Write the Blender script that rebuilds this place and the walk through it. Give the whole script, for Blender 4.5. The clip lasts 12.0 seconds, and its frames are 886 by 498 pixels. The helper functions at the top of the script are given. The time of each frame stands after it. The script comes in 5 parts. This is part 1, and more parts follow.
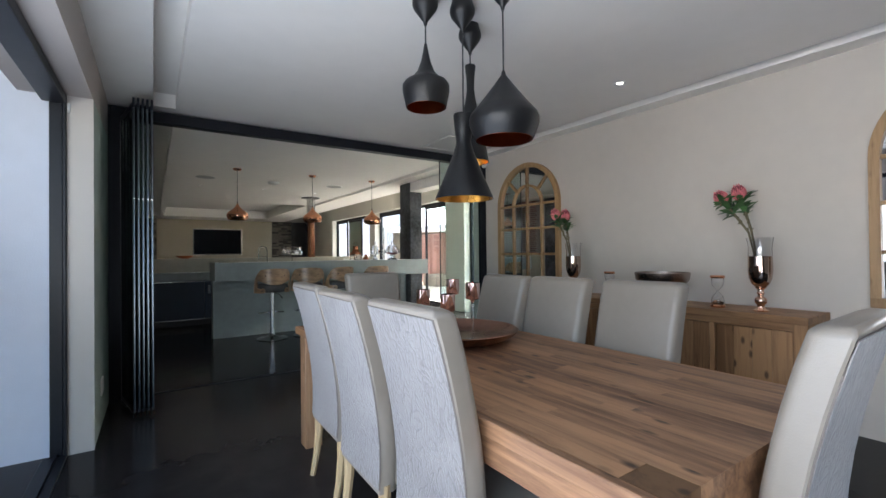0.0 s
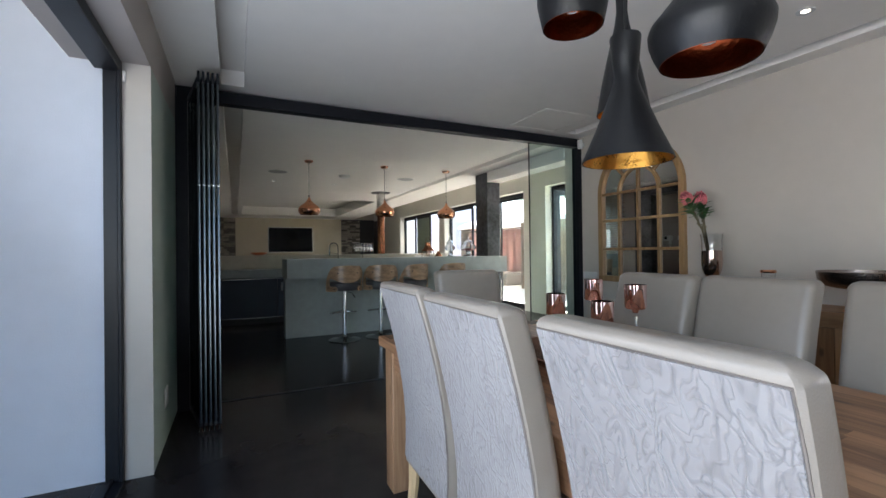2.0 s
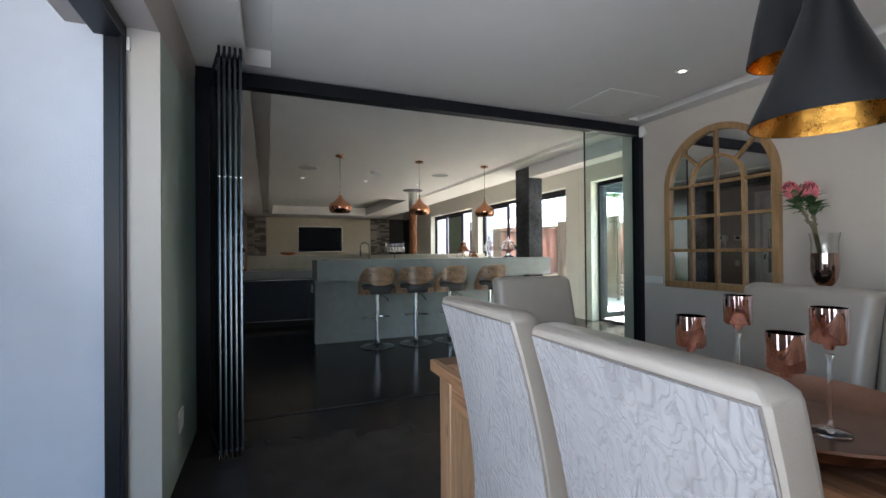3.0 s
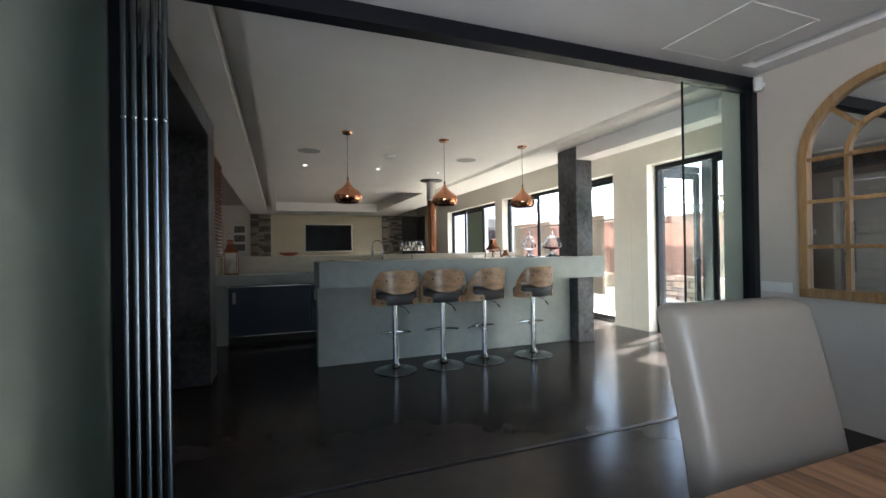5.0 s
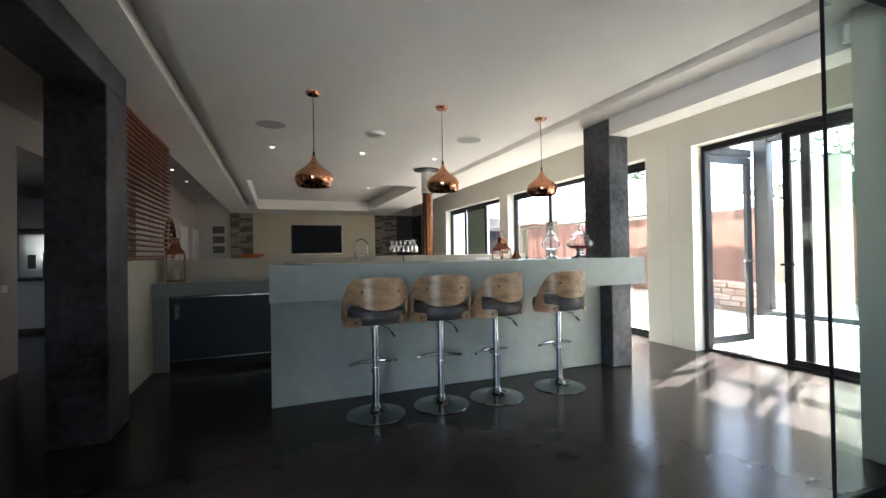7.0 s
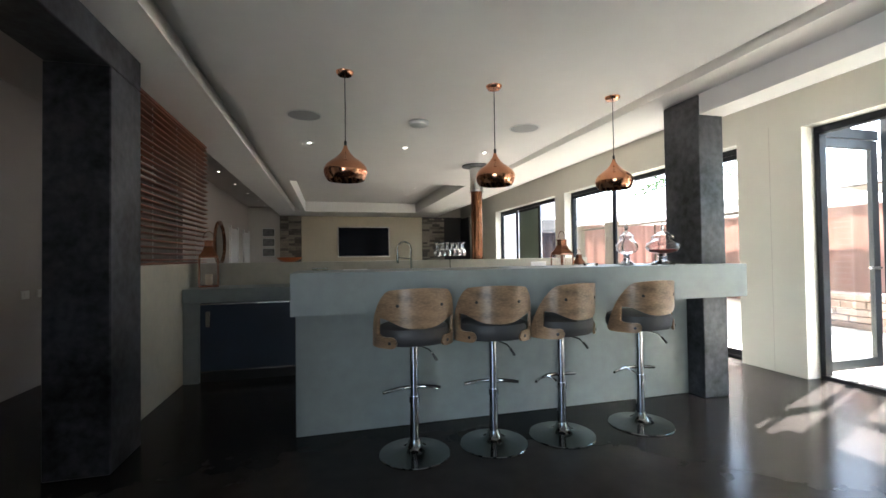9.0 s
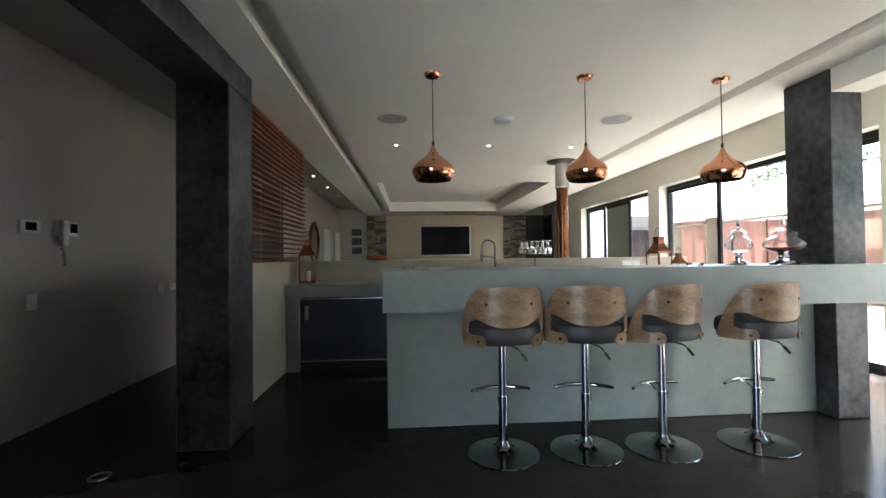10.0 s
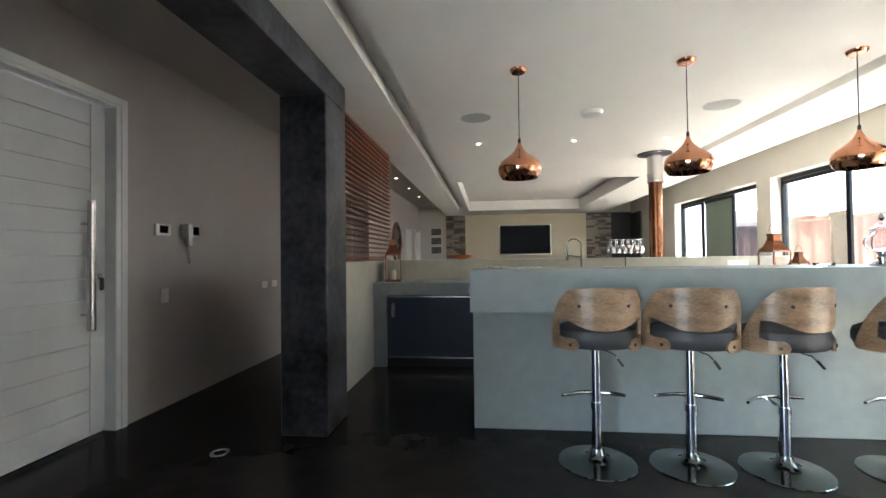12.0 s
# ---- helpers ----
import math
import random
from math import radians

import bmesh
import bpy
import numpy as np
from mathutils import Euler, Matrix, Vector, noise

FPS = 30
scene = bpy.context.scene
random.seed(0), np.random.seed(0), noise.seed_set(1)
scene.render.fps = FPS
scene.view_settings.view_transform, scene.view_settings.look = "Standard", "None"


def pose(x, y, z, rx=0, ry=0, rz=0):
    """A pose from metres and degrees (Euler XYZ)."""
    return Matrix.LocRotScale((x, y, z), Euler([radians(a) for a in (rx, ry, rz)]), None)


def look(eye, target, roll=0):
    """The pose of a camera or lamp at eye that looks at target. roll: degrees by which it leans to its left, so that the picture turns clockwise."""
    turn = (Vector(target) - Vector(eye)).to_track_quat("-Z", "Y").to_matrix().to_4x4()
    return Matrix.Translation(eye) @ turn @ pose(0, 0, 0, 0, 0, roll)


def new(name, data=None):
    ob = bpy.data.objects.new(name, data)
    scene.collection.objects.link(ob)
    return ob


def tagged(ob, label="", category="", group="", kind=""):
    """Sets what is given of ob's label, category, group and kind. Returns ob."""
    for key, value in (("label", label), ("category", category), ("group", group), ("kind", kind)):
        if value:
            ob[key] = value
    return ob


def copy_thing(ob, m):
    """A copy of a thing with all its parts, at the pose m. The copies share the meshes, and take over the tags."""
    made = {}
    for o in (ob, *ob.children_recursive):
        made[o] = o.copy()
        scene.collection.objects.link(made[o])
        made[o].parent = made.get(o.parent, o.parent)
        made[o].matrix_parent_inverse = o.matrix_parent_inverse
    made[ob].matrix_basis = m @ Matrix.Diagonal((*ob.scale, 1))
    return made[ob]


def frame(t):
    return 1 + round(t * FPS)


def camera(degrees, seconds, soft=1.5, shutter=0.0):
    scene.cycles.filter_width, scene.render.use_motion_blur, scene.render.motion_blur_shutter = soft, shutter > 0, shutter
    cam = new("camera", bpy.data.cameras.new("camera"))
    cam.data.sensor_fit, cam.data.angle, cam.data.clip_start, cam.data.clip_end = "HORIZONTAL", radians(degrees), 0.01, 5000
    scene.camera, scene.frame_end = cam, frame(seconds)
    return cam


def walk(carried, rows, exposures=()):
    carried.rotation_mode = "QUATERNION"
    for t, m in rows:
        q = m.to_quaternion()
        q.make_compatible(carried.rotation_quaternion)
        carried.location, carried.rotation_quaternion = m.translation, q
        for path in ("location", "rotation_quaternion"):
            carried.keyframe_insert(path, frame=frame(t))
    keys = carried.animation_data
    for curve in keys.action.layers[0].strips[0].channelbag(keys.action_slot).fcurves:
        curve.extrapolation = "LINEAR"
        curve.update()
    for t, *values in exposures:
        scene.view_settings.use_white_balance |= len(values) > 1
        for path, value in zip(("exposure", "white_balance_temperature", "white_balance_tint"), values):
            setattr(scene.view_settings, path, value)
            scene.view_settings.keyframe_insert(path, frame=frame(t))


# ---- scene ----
cam = camera(91.8, 12.0)
PATH = [
    (0, (1.074, 0.57, 1.265), (2.193, 2.227, 1.283), -0.6),
    (0.5, (1.095, 0.704, 1.235), (2.204, 2.368, 1.248), -0.5),
    (1, (1.112, 0.898, 1.228), (2.187, 2.585, 1.242), -0.6),
    (1.5, (1.126, 1.071, 1.222), (2.135, 2.798, 1.238), -0.6),
    (2, (1.174, 1.297, 1.232), (2.045, 3.098, 1.245), -0.7),
    (2.5, (1.206, 1.534, 1.234), (1.982, 3.378, 1.245), -0.6),
    (3, (1.217, 1.804, 1.248), (1.975, 3.655, 1.261), -0.5),
    (5, (1.428, 3.002, 1.254), (2.143, 4.87, 1.261), -0.9),
    (5.5, (1.544, 3.295, 1.225), (2.264, 5.161, 1.244), -1.0),
    (6, (1.655, 3.609, 1.243), (2.38, 5.473, 1.257), -0.9),
    (6.5, (1.75, 3.876, 1.223), (2.473, 5.741, 1.24), -1.0),
    (8.3, (2.094, 4.64, 1.229), (2.822, 6.503, 1.262), -0.8),
    (8.5, (2.099, 4.671, 1.236), (2.785, 6.549, 1.267), -0.9),
    (9, (2.052, 4.701, 1.241), (2.562, 6.635, 1.278), -0.8),
    (9.5, (2.017, 4.714, 1.245), (2.322, 6.69, 1.281), -0.7),
    (10, (1.999, 4.724, 1.241), (2.146, 6.718, 1.276), -0.7),
    (10.5, (1.981, 4.734, 1.234), (2.0, 6.734, 1.27), -0.7),
    (11, (1.958, 4.735, 1.23), (1.88, 6.734, 1.266), -0.7),
    (11.5, (1.937, 4.743, 1.227), (1.777, 6.736, 1.262), -0.7),
    (12, (1.931, 4.737, 1.242), (1.722, 6.726, 1.278), -0.7),
]
EXPOSURE = [(0.0, 3.0), (2.5, 3.0), (5.0, 3.35), (6.5, 3.5), (8.5, 3.5), (9.5, 3.45), (10.5, 3.8), (11.5, 4.08), (12.0, 4.3)]
walk(cam, [(t, look(eye, target, roll)) for t, eye, target, roll in PATH], EXPOSURE)

# ---- world and light ----
world = bpy.data.worlds.new("world")
scene.world = world
world.use_nodes = True
wn = world.node_tree
sky = wn.nodes.new("ShaderNodeTexSky")
sky.sky_type, sky.sun_disc = "NISHITA", False
SUN_EL, SUN_AZ = radians(51), math.atan2(1.0, 0.375)
sky.sun_elevation, sky.sun_rotation = SUN_EL, SUN_AZ
wn.links.new(sky.outputs[0], wn.nodes["Background"].inputs[0])
wn.nodes["Background"].inputs[1].default_value = 0.12
sun = new("sun", bpy.data.lights.new("sun", "SUN"))
sun.data.energy, sun.data.angle, sun.data.color = 5.0, radians(0.5), (1.0, 0.965, 0.91)
sun_dir = Vector((math.sin(SUN_AZ) * math.cos(SUN_EL), math.cos(SUN_AZ) * math.cos(SUN_EL), math.sin(SUN_EL)))
sun.matrix_world = look(sun_dir * 40, (0, 0, 0))
# sky light in the plane of the open patio door
patio = new("patio_light", bpy.data.lights.new("patio_light", "AREA"))
patio.data.shape, patio.data.size, patio.data.size_y = "RECTANGLE", 4.2, 2.1
patio.data.energy, patio.data.color = 12.5, (0.72, 0.83, 1.0)
patio.matrix_world = look((0.45, 1.0, 1.1), (2.45, 1.1, 2.7))


# ---- materials ----
def material(name, colour, rough=0.5, metal=0.0, vary=0.12, scale=6.0, bump=0.0, bump_scale=60.0, stretch=(1, 1, 1), spec=0.5, coat=0.0, rand=0.0):
    """A surface with colour changes at two scales and fine relief."""
    m = bpy.data.materials.new(name)
    m.use_nodes = True
    t = m.node_tree
    b = t.nodes["Principled BSDF"]
    b.inputs["Metallic"].default_value = metal
    b.inputs["Specular IOR Level"].default_value = spec
    b.inputs["Coat Weight"].default_value = coat
    co = t.nodes.new("ShaderNodeTexCoord")
    mp = t.nodes.new("ShaderNodeMapping")
    mp.inputs["Scale"].default_value = stretch
    t.links.new(co.outputs["Object"], mp.inputs["Vector"])
    n1 = t.nodes.new("ShaderNodeTexNoise")
    n1.inputs["Scale"].default_value, n1.inputs["Detail"].default_value = scale, 4
    n2 = t.nodes.new("ShaderNodeTexNoise")
    n2.inputs["Scale"].default_value, n2.inputs["Detail"].default_value = scale * 7, 6
    for n in (n1, n2):
        t.links.new(mp.outputs[0], n.inputs["Vector"])
    mixn = t.nodes.new("ShaderNodeMath")
    mixn.operation = "MULTIPLY_ADD"
    mixn.inputs[1].default_value = 0.4
    t.links.new(n2.outputs["Fac"], mixn.inputs[0])
    sc = t.nodes.new("ShaderNodeMath")
    sc.operation = "MULTIPLY"
    sc.inputs[1].default_value = 0.6
    t.links.new(n1.outputs["Fac"], sc.inputs[0])
    t.links.new(sc.outputs[0], mixn.inputs[2])
    src = mixn.outputs[0]
    if rand:
        oi = t.nodes.new("ShaderNodeObjectInfo")
        rn = t.nodes.new("ShaderNodeMath")
        rn.operation, rn.inputs[1].default_value, rn.inputs[2].default_value = "MULTIPLY_ADD", rand, -rand / 2
        t.links.new(oi.outputs["Random"], rn.inputs[0])
        ad = t.nodes.new("ShaderNodeMath")
        t.links.new(src, ad.inputs[0])
        t.links.new(rn.outputs[0], ad.inputs[1])
        src = ad.outputs[0]
    ramp = t.nodes.new("ShaderNodeValToRGB")
    ramp.color_ramp.elements[0].position, ramp.color_ramp.elements[1].position = 0.3, 0.7
    ramp.color_ramp.elements[0].color = (*[max(0, c * (1 - vary)) for c in colour], 1)
    ramp.color_ramp.elements[1].color = (*[min(1, c * (1 + vary)) for c in colour], 1)
    t.links.new(src, ramp.inputs[0])
    t.links.new(ramp.outputs[0], b.inputs["Base Color"])
    rr = t.nodes.new("ShaderNodeMapRange")
    rr.inputs["To Min"].default_value, rr.inputs["To Max"].default_value = max(0.02, rough * 0.8), min(1, rough * 1.2)
    t.links.new(mixn.outputs[0], rr.inputs["Value"])
    t.links.new(rr.outputs[0], b.inputs["Roughness"])
    if bump:
        n3 = t.nodes.new("ShaderNodeTexNoise")
        n3.inputs["Scale"].default_value, n3.inputs["Detail"].default_value = bump_scale, 5
        t.links.new(mp.outputs[0], n3.inputs["Vector"])
        bu = t.nodes.new("ShaderNodeBump")
        bu.inputs["Strength"].default_value, bu.inputs["Distance"].default_value = bump, 0.01
        t.links.new(n3.outputs["Fac"], bu.inputs["Height"])
        t.links.new(bu.outputs[0], b.inputs["Normal"])
    return m


def glass(name, colour=(1, 1, 1), rough=0.0, ior=1.45):
    m = bpy.data.materials.new(name)
    m.use_nodes = True
    b = m.node_tree.nodes["Principled BSDF"]
    b.inputs["Base Color"].default_value = (*colour, 1)
    b.inputs["Transmission Weight"].default_value = 1
    b.inputs["Roughness"].default_value, b.inputs["IOR"].default_value = rough, ior
    return m


def glow(name, colour, strength):
    m = bpy.data.materials.new(name)
    m.use_nodes = True
    b = m.node_tree.nodes["Principled BSDF"]
    b.inputs["Emission Color"].default_value = (*colour, 1)
    b.inputs["Emission Strength"].default_value = strength
    return m


def wood(name, light, dark, rough=0.5, scale=1.0, axis=1, rand=0.5, knots=0.0):
    """Timber with streaked grain along one axis, board to board changes and knots."""
    m = bpy.data.materials.new(name)
    m.use_nodes = True
    t = m.node_tree
    b = t.nodes["Principled BSDF"]
    co = t.nodes.new("ShaderNodeTexCoord")
    oi = t.nodes.new("ShaderNodeObjectInfo")
    off = t.nodes.new("ShaderNodeVectorMath")
    off.operation = "MULTIPLY_ADD"
    off.inputs[1].default_value = (37, 53, 71)
    t.links.new(oi.outputs["Random"], off.inputs[0])
    t.links.new(co.outputs["Object"], off.inputs[2])
    mp = t.nodes.new("ShaderNodeMapping")
    st = [14.0, 14.0, 14.0]
    for k in ((0, 1) if axis == 3 else (axis,)):
        st[k] = 1.0
    mp.inputs["Scale"].default_value = [s * scale for s in st]
    t.links.new(off.outputs[0], mp.inputs["Vector"])
    n = t.nodes.new("ShaderNodeTexNoise")
    n.inputs["Scale"].default_value, n.inputs["Detail"].default_value, n.inputs["Roughness"].default_value, n.inputs["Distortion"].default_value = 2.2, 7, 0.65, 0.6
    t.links.new(mp.outputs[0], n.inputs["Vector"])
    rn = t.nodes.new("ShaderNodeMath")
    rn.operation, rn.inputs[1].default_value, rn.inputs[2].default_value = "MULTIPLY_ADD", rand, -rand / 2
    t.links.new(oi.outputs["Random"], rn.inputs[0])
    ad = t.nodes.new("ShaderNodeMath")
    t.links.new(n.outputs["Fac"], ad.inputs[0])
    t.links.new(rn.outputs[0], ad.inputs[1])
    ramp = t.nodes.new("ShaderNodeValToRGB")
    ramp.color_ramp.elements[0].position, ramp.color_ramp.elements[1].position = 0.28, 0.66
    ramp.color_ramp.elements[0].color, ramp.color_ramp.elements[1].color = (*dark, 1), (*light, 1)
    t.links.new(ad.outputs[0], ramp.inputs[0])
    out = ramp.outputs[0]
    if knots:
        mk = t.nodes.new("ShaderNodeMapping")
        s2 = [17.0, 17.0, 17.0]
        s2[axis] = 8.0
        mk.inputs["Scale"].default_value = s2
        t.links.new(off.outputs[0], mk.inputs["Vector"])
        v = t.nodes.new("ShaderNodeTexVoronoi")
        v.inputs["Scale"].default_value = 0.9
        t.links.new(mk.outputs[0], v.inputs["Vector"])
        kr = t.nodes.new("ShaderNodeValToRGB")
        kr.color_ramp.elements[0].position, kr.color_ramp.elements[1].position = 0.12, 0.27
        kr.color_ramp.elements[0].color, kr.color_ramp.elements[1].color = (1, 1, 1, 1), (0, 0, 0, 1)
        t.links.new(v.outputs["Distance"], kr.inputs[0])
        mx = t.nodes.new("ShaderNodeMix")
        mx.data_type = "RGBA"
        mx.inputs["B"].default_value = (*[c * 0.45 for c in dark], 1)
        mu = t.nodes.new("ShaderNodeMath")
        pick = t.nodes.new("ShaderNodeMath")
        pick.operation, pick.inputs[1].default_value = "GREATER_THAN", 0.58
        t.links.new(v.outputs["Color"], pick.inputs[0])
        few = t.nodes.new("ShaderNodeMath")
        few.operation, few.inputs[1].default_value = "MULTIPLY", knots
        t.links.new(pick.outputs[0], few.inputs[0])
        mu.operation = "MULTIPLY"
        t.links.new(few.outputs[0], mu.inputs[1])
        t.links.new(kr.outputs[0], mu.inputs[0])
        t.links.new(mu.outputs[0], mx.inputs["Factor"])
        t.links.new(out, mx.inputs["A"])
        out = mx.outputs["Result"]
    t.links.new(out, b.inputs["Base Color"])
    b.inputs["Roughness"].default_value = rough
    bu = t.nodes.new("ShaderNodeBump")
    bu.inputs["Strength"].default_value, bu.inputs["Distance"].default_value = 0.25, 0.004
    t.links.new(n.outputs["Fac"], bu.inputs["Height"])
    t.links.new(bu.outputs[0], b.inputs["Normal"])
    return m


M = {}
M["floor"] = material("polished_dark_concrete", (0.027, 0.0235, 0.0225), 0.18, vary=0.22, scale=0.9, bump=0.006, bump_scale=5, spec=0.1)
M["wall"] = material("warm_grey_wall_paint", (0.50, 0.463, 0.42), 0.62, vary=0.04, scale=1.5, bump=0.06, bump_scale=90)
M["wall_warm"] = material("warm_beige_wall_paint", (0.60, 0.545, 0.48), 0.62, vary=0.04, scale=1.5, bump=0.06, bump_scale=90)
# pinkish wall paint, darkened to hold the shade of hall and patio lintel
M["wall_hall"] = material("mauve_grey_dimmed_wall_paint", (0.385, 0.342, 0.315), 0.62, vary=0.04, scale=1.5, bump=0.06, bump_scale=90)
M["wall_pale"] = material("pale_wall_paint", (0.66, 0.64, 0.57), 0.6, vary=0.03, scale=1.2, bump=0.05, bump_scale=90)
# grey wall paint with green light from the glass leaves put into the colour
M["wall_green"] = material("wall_paint_with_green_glass_light", (0.37, 0.43, 0.385), 0.62, vary=0.05, scale=1.5, bump=0.06, bump_scale=90)
M["ceiling"] = material("ceiling_paint", (0.87, 0.835, 0.79), 0.75, vary=0.03, scale=1.0, bump=0.03, bump_scale=60)
# ceiling paint with the hall's dimness put into the colour
M["hall_ceiling"] = material("dimmed_hall_ceiling_paint", (0.50, 0.455, 0.415), 0.75, vary=0.03, scale=1.0, bump=0.03, bump_scale=60)
M["white"] = material("white_paint", (0.64, 0.635, 0.63), 0.5, vary=0.03, scale=2)
# white plaster with the blue of the skylight mixed into its colour
M["plaster"] = material("skylight_tinted_white_plaster", (0.68, 0.71, 0.79), 0.8, vary=0.05, scale=1.2, bump=0.15, bump_scale=120)
# bar cement: part of its blue-green is patio daylight mixed into the grey
M["screed"] = material("patio_tinted_cement_screed", (0.265, 0.298, 0.292), 0.42, vary=0.15, scale=1.6, bump=0.06, bump_scale=25)
# low wall cement, without the patio tint
M["screed_warm"] = material("warm_grey_cement_screed", (0.45, 0.42, 0.335), 0.42, vary=0.14, scale=1.8, bump=0.06, bump_scale=25)
# wing plaster greyed and blued to stand for its shaded side
M["wing_paint"] = material("shade_toned_wing_plaster", (0.50, 0.51, 0.57), 0.8, vary=0.05, scale=1.2)
M["seam"] = material("dark_seam_thread", (0.16, 0.13, 0.11), 0.7, vary=0.1, scale=20)
M["dark_cement"] = material("charcoal_cement_render", (0.050, 0.051, 0.058), 0.40, vary=0.95, scale=2.6, bump=0.08, bump_scale=20)
for key in ("dark_cement", "floor"):
    stops = M[key].node_tree.nodes["Color Ramp"].color_ramp.elements
    stops[0].position, stops[1].position = 0.36, 0.64
M["black_alu"] = material("black_aluminium", (0.010, 0.011, 0.015), 0.38, vary=0.2, scale=8, spec=0.22)
M["grey_alu"] = material("blue_grey_aluminium", (0.016, 0.021, 0.027), 0.4, vary=0.1, scale=8)
M["blue"] = material("dark_blue_cabinet_paint", (0.024, 0.039, 0.064), 0.4, vary=0.12, scale=4)
M["pewter"] = material("hammered_pewter", (0.36, 0.29, 0.26), 0.22, 1.0, vary=0.2, scale=30, bump=0.4, bump_scale=70)
M["grille"] = material("grey_speaker_cloth", (0.42, 0.41, 0.40), 0.8, vary=0.05, scale=60)
M["edge_steel"] = material("dull_grey_edge_strip", (0.12, 0.135, 0.15), 0.32, 1.0, vary=0.08, scale=20)
M["frost"] = material("frosted_green_glass", (0.22, 0.29, 0.235), 0.3, vary=0.04, scale=2)
M["candle"] = material("ivory_candle_wax", (0.75, 0.66, 0.48), 0.5, vary=0.04, scale=10)
M["red_bits"] = material("red_sweets", (0.35, 0.05, 0.05), 0.5, vary=0.3, scale=40)
M["photo"] = material("dark_photograph", (0.10, 0.10, 0.10), 0.3, vary=0.9, scale=9)
M["orange"] = material("orange_bowl_glaze", (0.55, 0.13, 0.03), 0.3, vary=0.1, scale=6)
M["steel"] = material("brushed_steel", (0.62, 0.61, 0.59), 0.25, 1.0, vary=0.06, scale=20)
M["chrome"] = material("chrome", (0.75, 0.76, 0.78), 0.06, 1.0, vary=0.03, scale=10)
M["copper"] = material("polished_copper", (0.76, 0.36, 0.21), 0.14, 1.0, vary=0.08, scale=9)
M["copper_dull"] = material("aged_copper", (0.25, 0.105, 0.055), 0.27, 1.0, vary=0.35, scale=5, stretch=(4, 4, 0.5))
M["tray_copper"] = material("brown_tray_copper", (0.36, 0.205, 0.15), 0.24, 1.0, vary=0.18, scale=10, bump=0.05, bump_scale=60)
M["protea_dark"] = material("dark_protea_heart", (0.20, 0.035, 0.05), 0.7, vary=0.3, scale=30)
M["vase_mirror"] = material("smoked_bronze_mirror", (0.50, 0.38, 0.32), 0.06, 1.0, vary=0.08, scale=12)
M["lantern_copper"] = material("brown_lantern_copper", (0.30, 0.13, 0.075), 0.2, 1.0, vary=0.2, scale=14)
M["black_metal"] = material("matt_black_metal", (0.008, 0.008, 0.009), 0.38, 0.0, vary=0.15, scale=12, spec=0.35, bump=0.08, bump_scale=90)
M["gold"] = material("hammered_gold_lining", (0.72, 0.34, 0.065), 0.28, 1.0, vary=0.15, scale=25, bump=0.18, bump_scale=40)
M["red_inside"] = material("dark_copper_lining", (0.30, 0.06, 0.02), 0.35, 1.0, vary=0.15, scale=25, bump=0.4, bump_scale=55)
M["table"] = wood("acacia_table_wood", (0.42, 0.222, 0.112), (0.125, 0.055, 0.028), 0.44, 1.0, 1, 0.30, 1.0)
M["table_x"] = wood("acacia_leg_wood", (0.40, 0.235, 0.13), (0.20, 0.10, 0.05), 0.45, 1.0, 2, 0.35, 0.5)
M["table_end"] = wood("acacia_end_grain", (0.15, 0.075, 0.032), (0.028, 0.013, 0.007), 0.6, 0.5, 2, 0.3, 0.8)
M["side"] = wood("rustic_sideboard_wood", (0.42, 0.225, 0.105), (0.20, 0.095, 0.04), 0.48, 1.0, 1, 0.3, 0.9)
M["side_v"] = wood("rustic_sideboard_boards", (0.42, 0.225, 0.105), (0.20, 0.095, 0.04), 0.48, 1.0, 2, 0.35, 0.95)
M["mirror_wood"] = wood("pale_pine_frame", (0.42, 0.255, 0.12), (0.23, 0.125, 0.052), 0.5, 1.2, 2, 0.3, 0.5)
M["slat"] = wood("red_brown_slat_wood", (0.25, 0.078, 0.036), (0.135, 0.04, 0.019), 0.4, 1.0, 1, 0.3)
M["fence"] = wood("red_brown_fence_wood", (0.34, 0.13, 0.075), (0.20, 0.07, 0.04), 0.6, 1.0, 1, 0.4)
M["leg_wood"] = wood("pale_chair_leg_wood", (0.50, 0.36, 0.20), (0.33, 0.21, 0.10), 0.45, 1.0, 2, 0.3)
M["ply"] = material("walnut_bent_ply", (0.285, 0.18, 0.107), 0.33, vary=0.55, scale=6.5, stretch=(1, 1, 2.6), rand=0.12, bump=0.03, bump_scale=40)
M["leather"] = material("pale_taupe_leather", (0.25, 0.213, 0.176), 0.34, vary=0.06, scale=4, bump=0.08, bump_scale=260)
M["seat"] = material("charcoal_seat_leather", (0.038, 0.038, 0.042), 0.5, vary=0.15, scale=5, bump=0.1, bump_scale=200)
M["base_chrome"] = material("smoked_chrome", (0.20, 0.22, 0.22), 0.07, 1.0, vary=0.06, scale=8)
M["pane"] = glass("clear_glass", (0.93, 0.97, 0.95))
M["green_pane"] = glass("greenish_glass", (0.72, 0.84, 0.80), 0.0, 1.15)
M["jar_glass"] = glass("thick_jar_glass", (0.90, 0.91, 0.92), 0.0, 1.5)
M["clear"] = glass("clear_glassware", (0.98, 0.98, 0.98))
M["pink_glass"] = material("pink_lustre_glass", (0.90, 0.64, 0.60), 0.04, 1.0, vary=0.08, scale=20)
M["rose_gold"] = material("pale_rose_gold", (0.85, 0.58, 0.46), 0.07, 1.0, vary=0.06, scale=12)
